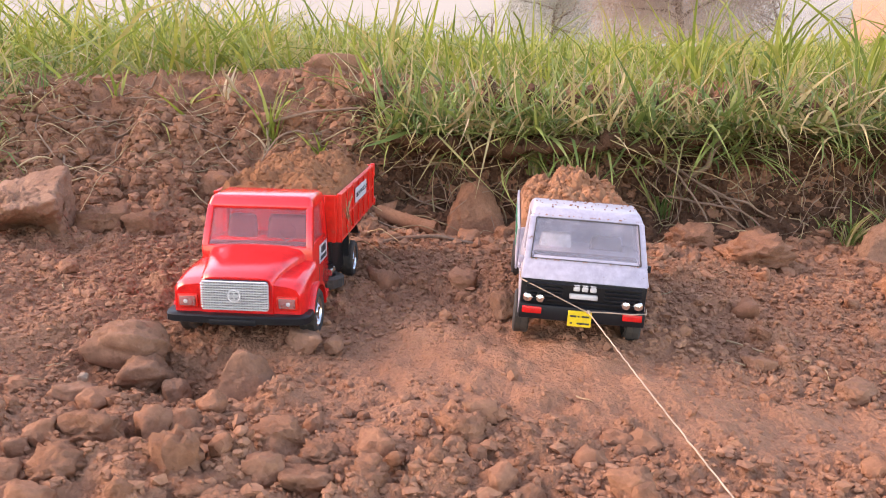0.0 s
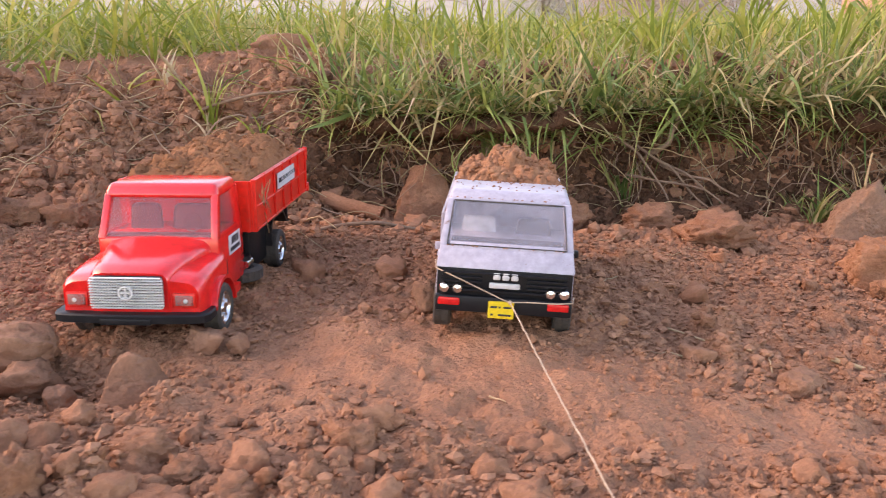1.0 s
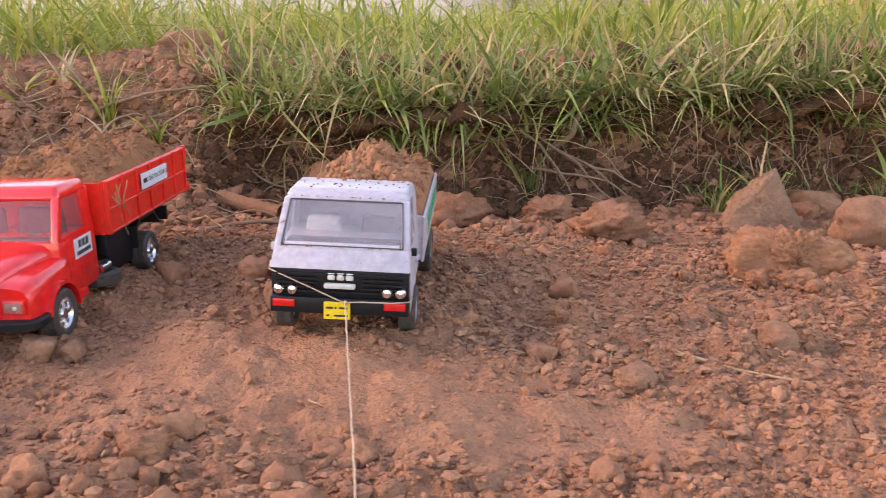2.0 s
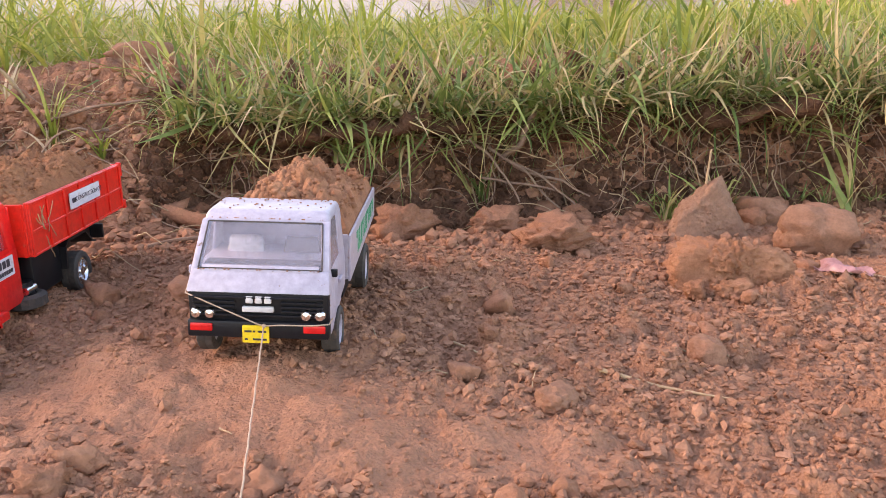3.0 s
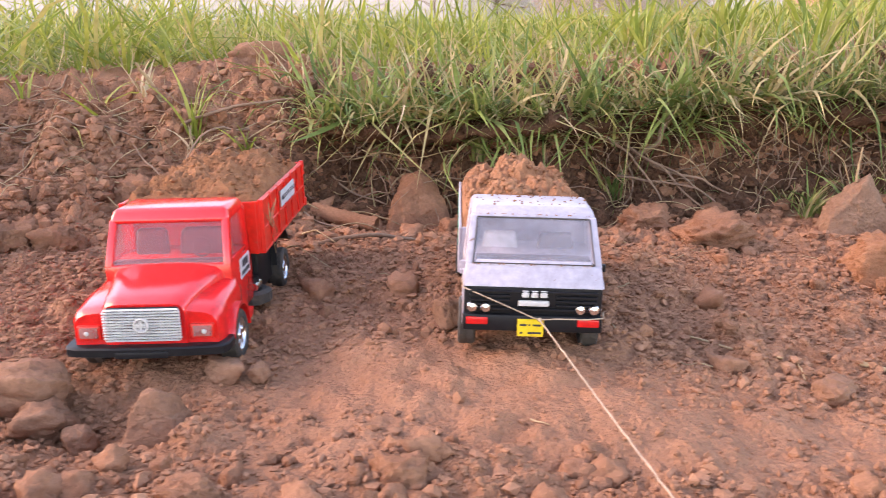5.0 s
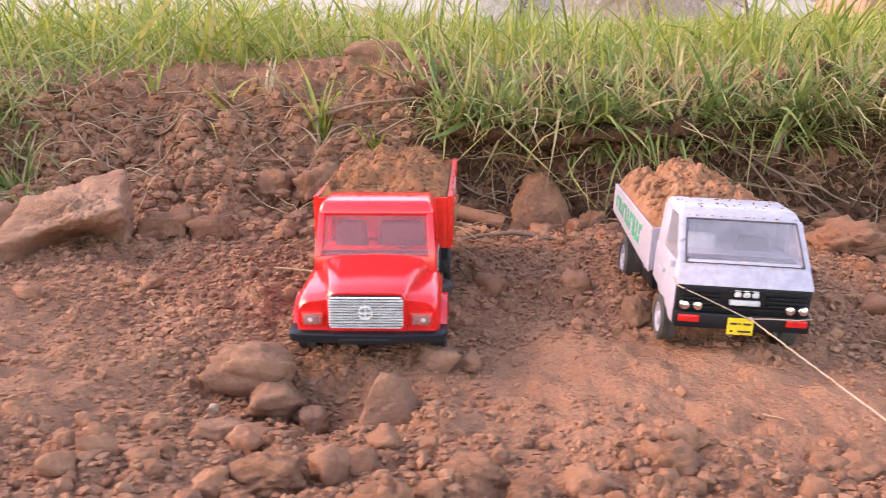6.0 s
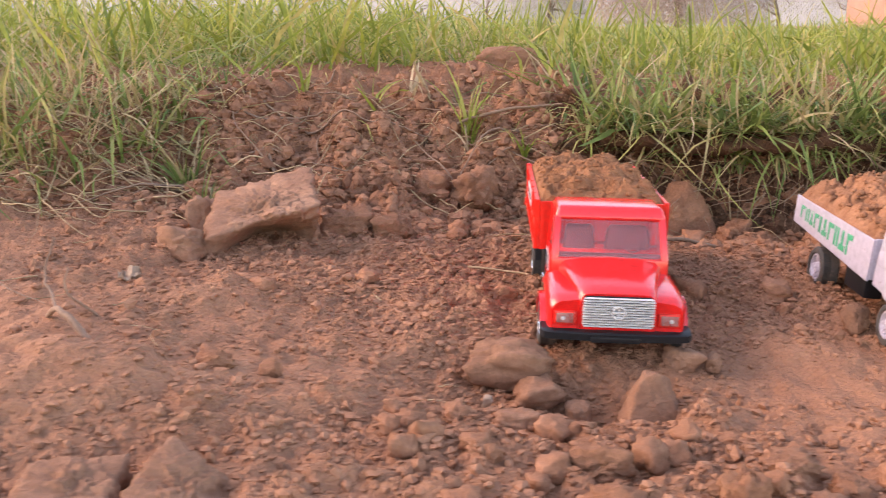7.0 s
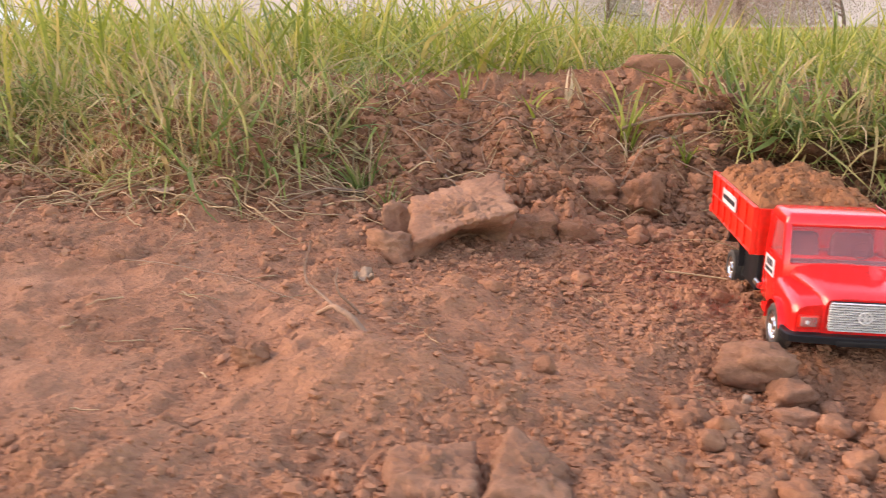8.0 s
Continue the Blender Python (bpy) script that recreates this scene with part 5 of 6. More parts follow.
def red_profile(u, v):
    ridge = 0.0105 * np.exp(-((u + 0.05) / 0.82) ** 4) * np.exp(-((v - 0.56) / 0.46) ** 4)
    return ridge + 0.003 * np.exp(-((u - 0.3) / 0.3) ** 2 - ((v - 0.15) / 0.1) ** 2)


def white_profile(u, v):
    return 0.011 * np.exp(-(u / 0.9) ** 4) * np.exp(-((v - 0.5) / 0.5) ** 6) + 0.010 * np.exp(-((u - 0.05) / 0.42) ** 2 - ((v - 0.58) / 0.24) ** 2) + 0.010 * np.exp(-((u + 0.3) / 0.25) ** 2 - ((v - 0.2) / 0.14) ** 2) * 0.5


heap("sand_load", "heaped reddish-brown sand filling the red truck's bed", RED_POSE, 0.0412, 0.1030, 0.2500, 0.0470, 0.0762, red_profile, SAND, 0.6, 3, 1100, 0.0021)
heap("sand_load", "lumpy damp orange-brown sand heaped in the white truck's bed", WHITE_POSE, 0.0372, 0.0672, 0.2095, 0.0388, 0.0570, white_profile, WET_SAND, 0.85, 8, 700, 0.0030)


def roof_specks():
    """Crumbs of sand spilt over the white cab's roof and front edges."""
    r = np.random.default_rng(5)
    n = 70
    y = 0.0605 - 0.030 * r.uniform(0, 1, n) ** 2.2
    x = r.uniform(-0.030, 0.031, n)
    size = r.uniform(0.0003, 0.0008, n)
    z = 0.0790 + size * 0.35
    m = 46
    kind_ = r.integers(0, 2, m)
    x = np.concatenate([x, r.uniform(-0.033, 0.033, m)])
    y = np.concatenate([y, np.where(kind_ == 0, 0.0235, 0.0048)])
    size = np.concatenate([size, r.uniform(0.00025, 0.0006, m)])
    z = np.concatenate([z, np.where(kind_ == 0, 0.0755, 0.0528)])
    n += m
    base, f = ICO1
    V = base[None] * (size[:, None, None] * r.uniform(0.7, 1.25, (n, len(base), 1))) * np.array([1.2, 1.0, 0.7]) + np.stack([x, y, z], -1)[:, None, :]
    F = (f[None] + (np.arange(n) * len(base))[:, None, None]).reshape(-1, 3)
    ob = new("spilt_sand", mesh_from("spilt_sand", V.reshape(-1, 3), F, WET_SAND))
    ob.matrix_world = WHITE_POSE
    tagged(ob, "crumbs of sand spilt on the white truck's roof", "sand", kind="stuff")


roof_specks()


def twine():
    """Pale twine tied over the white truck's front and drawn out tight ahead of it."""
    def at(x, y, z):
        return np.array(WHITE_POSE @ Vector((x, y, z)))
    knot = at(0.0035, -0.0044, 0.0262)
    r = np.random.default_rng(2)
    left = np.array([at(-0.0372, 0.006, 0.0440), at(-0.0364, -0.0018, 0.0418), at(-0.022, -0.0032, 0.0362), at(-0.008, -0.0040, 0.0305), at(0.0, -0.0044, 0.0272), knot])
    right = np.array([knot, at(0.012, -0.0044, 0.0268), at(0.028, -0.0044, 0.0270), at(0.0364, -0.0030, 0.0275), at(0.0372, 0.004, 0.0285)])
    s = np.linspace(0, 1, 60)[:, None]
    far = np.array([0.1100, 0.25, 0.0360])
    line = knot + (far - knot) * s + r.normal(0, 0.00010, (60, 3))
    line[:, 2] -= 0.0008 * 4 * (s * (1 - s))[:, 0]
    tail = np.array([[0.117, 0.20, 0.026], [0.122, 0.12, 0.012], [0.13, 0.02, 0.003], [0.14, -0.3, 0.001]])
    line = np.concatenate([line, tail])
    thing = new("twine")
    thing.location = (0, 0, 0)
    tagged(thing, "thin pale twine tied to the white truck's front, pulled taut", "string")
    for nm, p in (("loop", left), ("loop", right), ("lead", line)):
        V, F = tube_arrays([p], [0.00038], 7)
        ob = new(nm, mesh_from(nm, V, F, TWINE))
        ob.parent = thing
    bm = bmesh.new()
    bmesh.ops.create_icosphere(bm, subdivisions=2, radius=0.0012, matrix=Matrix.Translation(knot))
    part("knot", bm, TWINE, thing)


twine()


# ---- grass ----
def in_view(x, y):
    return (x > -0.45 - 0.56 * y) & (x < 0.30 + 0.58 * y)


def grass(name, label, n, y0, y1, power, len0, len1, wid0, wid1, seed, material, lean=(0.05, 0.35), curl=(0.2, 1.0), bare=True, clump=0.04, per=6, grow=0.0):
    """Upright blades in tufts over the field."""
    r = np.random.default_rng(seed)
    m = n // per * 2
    cy = y0 + (y1 - y0) * r.uniform(0, 1, m) ** power
    cx = r.uniform(-1, 1, m) * (0.55 + 0.58 * cy)
    ok = in_view(cx, cy)
    _, top, _ = bank_line(cx)
    ok &= cy > top - 0.02
    if bare:
        earth = (cx > -0.55) & (cx < -0.10) & (cy < 1.17 + 0.05 * vnoise(cx / 0.06, cy * 0, 5))
        ok &= ~earth | (r.uniform(0, 1, m) < 0.03)
    cx, cy = cx[ok], cy[ok]
    k = np.repeat(np.arange(len(cx)), per)[:n]
    spreadd = clump * (1 + grow * (cy[k] - y0))
    x, y = cx[k] + r.normal(0, 1, len(k)) * spreadd, cy[k] + r.normal(0, 1, len(k)) * spreadd
    vig = r.uniform(0.6, 1.15, len(cx))[k]
    z = smooth_height(x, y) - 0.004
    L = (len0 + (len1 - len0) * r.uniform(0, 1, len(k)) ** 1.6) * vig * (1.45 - 0.65 * ease((x / y + 0.30) / 0.5))
    W = r.uniform(wid0, wid1, len(k)) * (1 + grow * (y - y0))
    az = r.uniform(0, 6.283, len(k))
    V, F = blades(np.stack([x, y, z], -1), L, W, az, r.uniform(*lean, len(k)), r.uniform(*curl, len(k)), r)
    ob = new(name, mesh_from(name, V, F, material))
    return tagged(ob, label, "grass", kind="stuff")


grass("field_grass", "tall fresh green grass growing on the bank's edge", 3800, 1.03, 1.55, 1.0, 0.05, 0.18, 0.0026, 0.0066, 31, GRASS, lean=(0.05, 1.2), curl=(-0.5, 1.9), clump=0.024)
grass("field_grass", "tall bright green grass in the field behind", 7500, 1.45, 3.4, 1.0, 0.06, 0.18, 0.003, 0.008, 32, GRASS, lean=(0.05, 0.7), curl=(0.0, 1.4), clump=0.05)
grass("field_grass", "dense grass far across the field", 7000, 3.2, 14.0, 1.7, 0.08, 0.17, 0.006, 0.011, 33, HAZED_GRASS, clump=0.10, grow=0.12)
grass("short_grass", "short tangled turf along the edge of the bank", 5200, 0.97, 1.40, 1.3, 0.015, 0.06, 0.0014, 0.0036, 34, BANK_GRASS, lean=(0.2, 1.4), curl=(-0.2, 1.4), clump=0.03)
grass("dry_grass", "dry yellow blades among the green grass", 5000, 0.97, 1.9, 1.6, 0.03, 0.12, 0.001, 0.0028, 35, DRY, lean=(0.2, 1.4), curl=(-0.3, 1.3), clump=0.035)


def hanging_grass(name, label, n, spans, len0, len1, wid0, wid1, seed, material, drop=(0.7, 2.2)):
    """Blades that lean out over the bank's edge and droop down its face."""
    r = np.random.default_rng(seed)
    x = np.concatenate([r.uniform(a, b, int(n * s) // 12)[r.integers(0, int(n * s) // 12, int(n * s))] for a, b, s in spans])
    x = x + r.normal(0, 0.006, len(x))
    n = len(x)
    foot, top, height = bank_line(x)
    y = top + np.where(x < -0.45, r.uniform(-0.095, 0.04, n), -0.074 + 0.125 * r.uniform(0, 1, n) ** 1.7)
    z = np.where((x > -0.09) & (y < top), height - 0.004, smooth_height(x, y)) - 0.003
    az = -math.pi / 2 + r.normal(0, 0.95, n)
    L = len0 + (len1 - len0) * r.uniform(0, 1, n) ** 1.7
    splay = r.uniform(0, 1, n) < 0.8
    az = np.where(splay, r.uniform(0, 6.283, n), az)
    lean = np.where(splay, r.uniform(0.2, 1.9, n), r.uniform(0.1, 1.0, n))
    bend = np.where(splay, r.uniform(-0.9, 1.1, n), r.uniform(*drop, n))
    V, F = blades(np.stack([x, y, z], -1), L, r.uniform(wid0, wid1, n), az, lean, bend, r, 7)
    ob = new(name, mesh_from(name, V, F, material))
    return tagged(ob, label, "grass", kind="stuff")


RIGHT = (-0.10, 0.85, 0.75)
hanging_grass("hanging_grass", "dark green grass drooping over the edge of the bank", 4600, (RIGHT, (-1.0, -0.47, 0.42)), 0.020, 0.115, 0.0020, 0.0062, 41, BANK_GRASS, (0.5, 2.5))
hanging_grass("hanging_straw", "dry straw and dead blades hanging down the bank", 2300, ((-0.10, 0.85, 0.36), (-1.0, -0.48, 0.64)), 0.025, 0.11, 0.0009, 0.0026, 42, DRY, (0.5, 2.6))


def face_grass(n, x0, x1, seed):
    """Tufts rooted in the bank's face under its lip, drooping forward."""
    r = np.random.default_rng(seed)
    m = n // 14
    cx, cu = r.uniform(x0, x1, m), r.uniform(0.45, 1.0, m) ** 0.7
    k = np.repeat(np.arange(m), 14)
    x = cx[k] + r.normal(0, 0.008, len(k))
    foot, top, height = bank_line(x)
    y = foot + (top - foot) * cu[k] - 0.030 + r.normal(0, 0.005, len(k))
    z = 0.035 + (height - 0.045) * cu[k] + r.normal(0, 0.006, len(k))
    L = r.uniform(0.025, 0.10, len(k))
    V, F = blades(np.stack([x, y, z], -1), L, r.uniform(0.0014, 0.0042, len(k)), -math.pi / 2 + r.normal(0, 1.5, len(k)), r.uniform(0.2, 1.7, len(k)), r.uniform(-0.3, 1.6, len(k)), r, 7)
    tagged(new("face_grass", mesh_from("face_grass", V, F, BANK_GRASS)), "dark green grass tufts drooping down the bank's face", "grass", kind="stuff")


face_grass(1500, -0.08, 0.85, 44)


def straws(name, label, n, x0, x1, low, high, seed, material, thick, length, down):
    """Thin dry stems and roots lying on and sticking out of the bank."""
    r = np.random.default_rng(seed)
    paths, radii = [], []
    for _ in range(n):
        x = r.uniform(x0, x1)
        foot, top, _ = bank_line(np.array([x]))
        u = r.uniform(low, high)
        y = foot[0] + (top[0] - foot[0]) * u
        a = r.uniform(0, 6.283)
        p = wander((x, y, 0), (math.cos(a), math.sin(a) * 0.6, 0), r.uniform(*length), 15, 0.13, r)
        p[:, 1] -= down * np.sin(np.linspace(0, 3.14, 16)) * r.uniform(0, 1)
        low_, lift = ground_height(p[:, 0], p[:, 1]), r.uniform(0.003, 0.020)
        p[:, 2] = np.maximum(low_ + 0.001, np.convolve(np.pad(low_, 2, mode="edge"), np.ones(5) / 5, mode="valid") + lift * np.sin(np.linspace(0, 3.14, 16)) ** 2)
        paths.append(p)
        radii.append(np.linspace(1, 0.45, 16) * r.uniform(*thick))
    V, F = tube_arrays(paths, radii, 4)
    ob = new(name, mesh_from(name, V, F, material))
    return tagged(ob, label, "straw", kind="stuff")


straws("dry_stems", "dry stems and thin roots tangled on the bank", 60, -0.1, 0.8, -0.8, 0.6, 51, STRAW, (0.0004, 0.0012), (0.04, 0.13), 0.02)
straws("dry_stems", "dry stems and thin roots on the earth slope", 75, -0.58, -0.05, 0.0, 1.0, 52, STRAW, (0.0004, 0.0011), (0.04, 0.16), 0.01)
straws("thin_roots", "long crooked brown roots lying on the earth slope", 34, -0.55, -0.08, 0.1, 1.1, 54, ROOT, (0.0006, 0.0017), (0.08, 0.20), 0.02)
straws("dry_stems", "pale dry stems at the foot of the grassy bank", 240, -1.0, -0.42, -0.15, 1.1, 53, STRAW, (0.0005, 0.0014), (0.05, 0.17), 0.03)


def hanging_roots(name, label, n, x0, x1, seed, material, thick, length):
    """Thin roots and dead stems that dangle and cross before the bank's face."""
    r = np.random.default_rng(seed)
    paths, radii = [], []
    for _ in range(n):
        x = r.uniform(x0, x1)
        foot, top, height = bank_line(np.array([x]))
        u = r.uniform(0, 1)
        start = (x, foot[0] + (top[0] - foot[0]) * u - 0.022, 0.02 + 0.075 * u)
        side = r.normal(0, 1.1)
        p = wander(start, (side, r.uniform(-0.5, 0.1), r.uniform(-1.2, 0.35)), r.uniform(*length), 10, 0.24, r, 0.05)
        p[:, 2] = np.maximum(p[:, 2], smooth_height(p[:, 0], p[:, 1]) + 0.002)
        paths.append(p)
        radii.append(np.linspace(1, 0.45, 11) * r.uniform(*thick))
    V, F = tube_arrays(paths, radii, 4)
    ob = new(name, mesh_from(name, V, F, material))
    return tagged(ob, label, "roots", kind="stuff")


hanging_roots("hanging_roots", "brown roots dangling from the undercut bank", 190, -0.08, 0.85, 55, ROOT, (0.0003, 0.0010), (0.03, 0.11))
hanging_roots("hanging_roots", "pale dead stems dangling from the undercut bank", 50, -0.08, 0.85, 56, STRAW, (0.0004, 0.0010), (0.03, 0.12))
hanging_roots("hanging_roots", "pale dead stems hanging over the bare bank", 70, -0.95, -0.48, 57, STRAW, (0.0004, 0.0011), (0.03, 0.10))


def straw_bits(n, seed):
    """Short bits of straw and twig strewn over the soil."""
    r = np.random.default_rng(seed)
    paths, radii = [], []
    for _ in range(n):
        x, y, a = r.uniform(-0.6, 0.55), r.uniform(0.36, 0.88), r.uniform(0, 6.283)
        p = wander((x, y, 0), (math.cos(a), math.sin(a), 0), r.uniform(0.008, 0.034), 6, 0.08, r)
        p[:, 2] = ground_height(p[:, 0], p[:, 1]).max() * 0.5 + ground_height(p[:, 0], p[:, 1]) * 0.5 + 0.0012
        paths.append(p)
        radii.append(np.linspace(1, 0.5, 7) * r.uniform(0.0003, 0.0006))
    V, F = tube_arrays(paths, radii, 5)
    tagged(new("straw_bits", mesh_from("straw_bits", V, F, STRAW)), "short bits of straw and twig on the soil", "straw", kind="stuff")


straw_bits(50, 58)


def stalk(name, label, category, points, r0, r1, material, wob=0.0015, seed=1):
    """A single stick, root or straw through a few points of the plan."""
    r = np.random.default_rng(seed)
    pts = np.array(points, float)
    s = np.linspace(0, len(pts) - 1, 6 * (len(pts) - 1) + 1)
    p = np.stack([np.interp(s, np.arange(len(pts)), pts[:, k]) for k in range(3)], -1)
    p[1:-1] += r.normal(0, wob, p[1:-1].shape)
    for _ in range(2):
        p[1:-1] = 0.25 * p[:-2] + 0.5 * p[1:-1] + 0.25 * p[2:]
    V, F = tube_arrays([p], [np.linspace(r0, r1, len(p))], 8)
    ob = new(name, mesh_from(name, V, F, material))
    return tagged(ob, label, category)


def gz(x, y, lift=0.0):
    return (x, y, float(ground_height(x, y)) + lift)


stalk("stick", "thick dry stick lying at the foot of the bank", "stick", [(-0.070, 0.915, 0.019), (-0.040, 0.902, 0.013), (-0.008, 0.888, 0.007)], 0.0085, 0.0075, CLOD)
stalk("twig", "thin brown twig lying on the soil", "twig", [gz(-0.055, 0.80, 0.002), gz(-0.01, 0.80, 0.004), gz(0.03, 0.815, 0.003)], 0.0022, 0.0014, ROOT)
stalk("straw", "pale flat straw lying on the soil", "straw", [gz(0.258, 0.503, 0.002), gz(0.285, 0.492, 0.002), gz(0.318, 0.474, 0.002)], 0.0014, 0.0006, STRAW, 0.0004)
stalk("straw", "thin brown straw lying on the soil", "straw", [gz(0.185, 0.56, 0.002), gz(0.20, 0.53, 0.002), gz(0.215, 0.502, 0.002)], 0.0007, 0.0005, STRAW, 0.0006)
stalk("straw", "pale straw on the soil by the red truck", "straw", [gz(-0.20, 0.70, 0.004), gz(-0.165, 0.69, 0.004), gz(-0.14, 0.675, 0.004)], 0.0009, 0.0007, STRAW, 0.0006)
stalk("straw", "pale straw standing behind the peaked rock", "straw", [(0.440, 0.855, 0.03), (0.444, 0.855, 0.062)], 0.0013, 0.0009, STRAW, 0.0004)
stalk("straw", "curled straw over the peaked rock", "straw", [(0.436, 0.86, 0.03), (0.430, 0.86, 0.05), (0.415, 0.858, 0.061)], 0.0006, 0.0005, STRAW, 0.0006)
stalk("straw", "thin pale straw on the crumbly soil", "straw", [gz(0.495, 0.70, 0.004), gz(0.53, 0.685, 0.004), gz(0.58, 0.69, 0.003)], 0.0009, 0.0006, STRAW, 0.0006)
stalk("twig", "grey-brown crooked twig standing in the soil", "twig", [gz(-0.407, 0.481, -0.003), gz(-0.420, 0.49, 0.010), gz(-0.433, 0.50, 0.014), gz(-0.445, 0.515, 0.001)], 0.0022, 0.0014, ROOT, 0.0006)
stalk("twig", "short forked twig in the soil", "twig", [gz(-0.420, 0.525, 0.000), gz(-0.432, 0.512, 0.016), gz(-0.433, 0.52, 0.030)], 0.0009, 0.0006, ROOT, 0.0008)
stalk("twig", "thin dry side twig", "twig", [gz(-0.433, 0.50, 0.014), gz(-0.448, 0.53, 0.014), gz(-0.462, 0.55, 0.020), gz(-0.457, 0.56, 0.040)], 0.0009, 0.0006, ROOT, 0.0010)
stalk("straw", "long thin straw lying on the soil", "straw", [gz(-0.612, 0.62, 0.003), gz(-0.523, 0.60, 0.003), gz(-0.463, 0.55, 0.003)], 0.0005, 0.0003, ROOT, 0.0030)
stalk("root", "pale root running up the earth slope", "root", [(-0.245, 0.985, 0.075), (-0.205, 0.985, 0.102), (-0.15, 0.99, 0.118), (-0.09, 0.995, 0.122)], 0.0022, 0.0012, ROOT)
stalk("root", "crooked root leaning out of the grassy bank", "root", [(0.262, 0.965, 0.045), (0.285, 0.955, 0.062), (0.293, 0.965, 0.085), (0.315, 0.975, 0.106)], 0.0026, 0.0034, ROOT)
for k, (ax, az_, bx, bz) in enumerate([(0.262, 0.05, 0.33, 0.005), (0.25, 0.06, 0.315, 0.002), (0.275, 0.04, 0.345, 0.012), (0.23, 0.07, 0.275, 0.01), (0.24, 0.03, 0.31, 0.02)]):
    stalk("root", "thin dry root hanging from the bank", "root", [(ax, 0.955, az_), ((ax + bx) / 2 + 0.006, 0.935, (az_ + bz) / 2), (bx, 0.915, bz)], 0.0016, 0.0009, ROOT, 0.002, 60 + k)
stalk("straw", "dry pale stalk standing on top of the slope", "straw", [(-0.232, 1.04, 0.118), (-0.245, 1.03, 0.15), (-0.252, 1.02, 0.165)], 0.0032, 0.0012, STRAW)


def sprout(x, y, n, length, seed, label, material, wid=0.0035):
    """A single tuft growing out of bare earth."""
    r = np.random.default_rng(seed)
    root = np.tile(np.array([x, y, float(ground_height(x, y)) - 0.003]), (n, 1)) + r.normal(0, 0.004, (n, 3)) * np.array([1, 1, 0])
    V, F = blades(root, length * r.uniform(0.5, 1.1, n), np.full(n, wid) * r.uniform(0.6, 1.2, n), r.uniform(0, 6.28, n), r.uniform(0.05, 0.4, n), r.uniform(0.2, 1.3, n), r, 7)
    ob = new("grass_tuft", mesh_from("grass_tuft", V, F, material))
    tagged(ob, label, "grass tuft")


sprout(-0.193, 0.985, 16, 0.115, 71, "tall yellow-green grass sprout on the earth slope", GRASS, 0.004)
sprout(-0.185, 0.975, 8, 0.06, 72, "dry yellow tuft on the earth slope", DRY, 0.003)
sprout(-0.135, 0.955, 12, 0.05, 73, "small green tuft low on the earth slope", GRASS)
sprout(-0.255, 1.04, 8, 0.06, 74, "dry yellow tuft at the top of the slope", DRY)
sprout(-0.375, 1.03, 6, 0.045, 75, "small green sprout on the earth slope", GRASS)
sprout(-0.30, 1.03, 7, 0.06, 76, "thin sprout on the earth slope", GRASS, 0.0025)
sprout(-0.475, 0.90, 30, 0.09, 77, "dark green tuft at the edge of the bare slope", BANK_GRASS)
sprout(-0.44, 0.835, 16, 0.045, 78, "low green tuft behind the old brick", BANK_GRASS)
sprout(0.47, 0.90, 26, 0.07, 79, "low green tuft below the bank", BANK_GRASS)
sprout(0.42, 0.905, 22, 0.06, 80, "low dark tuft below the bank", BANK_GRASS)
sprout(0.60, 0.90, 7, 0.13, 81, "tall broad-bladed tuft below the bank", BANK_GRASS, 0.006)
for k in range(9):
    sprout(0.40 + 0.040 * k + random.uniform(-0.008, 0.008), 0.91 + random.uniform(-0.012, 0.03), 20, random.uniform(0.03, 0.055), 300 + k, "low dark green tuft at the foot of the bank", BANK_GRASS, 0.0028)
sprout(0.24, 0.975, 24, 0.07, 82, "dark green tuft on the bank's face", BANK_GRASS)
sprout(0.10, 0.975, 24, 0.09, 83, "dark green tuft on the bank's face", BANK_GRASS, 0.0045)
for k in range(14):
    rx = random.uniform(-0.08, 0.75)
    sprout(rx, 1.03 + random.uniform(0, 0.2), 9, random.uniform(0.12, 0.2), 200 + k, "tall broad green blades standing out of the grass", GRASS, 0.0055)


# ---- litter ----
def scrap(name, label, category, x, y, w, d, h, seed, material, lift=0.0, turn=0.0):
    """A crumpled thin scrap with thickness."""
    r = np.random.default_rng(seed)
    bm = bmesh.new()
    bmesh.ops.create_grid(bm, x_segments=9, y_segments=7, size=0.5)
    for v in bm.verts:
        q = v.co.copy()
        edge = 1 - 0.25 * r.uniform()
        v.co.x, v.co.y = q.x * w * edge, q.y * d * edge * (1 - 1.1 * abs(q.x) ** 2)
        v.co.z = h * (0.5 + noise.noise(Vector((q.x * 3 + seed, q.y * 3, 0.3))) + 0.4 * noise.noise(Vector((q.x * 8, q.y * 8 + seed, 1.3))))
    bmesh.ops.solidify(bm, geom=bm.faces[:], thickness=0.0005)
    ob = new(name, mesh_of(name, bm, material, 60))
    ob.matrix_world = pose(x, y, float(ground_height(x, y)) + lift, 0, 0, turn)
    return tagged(ob, label, category)


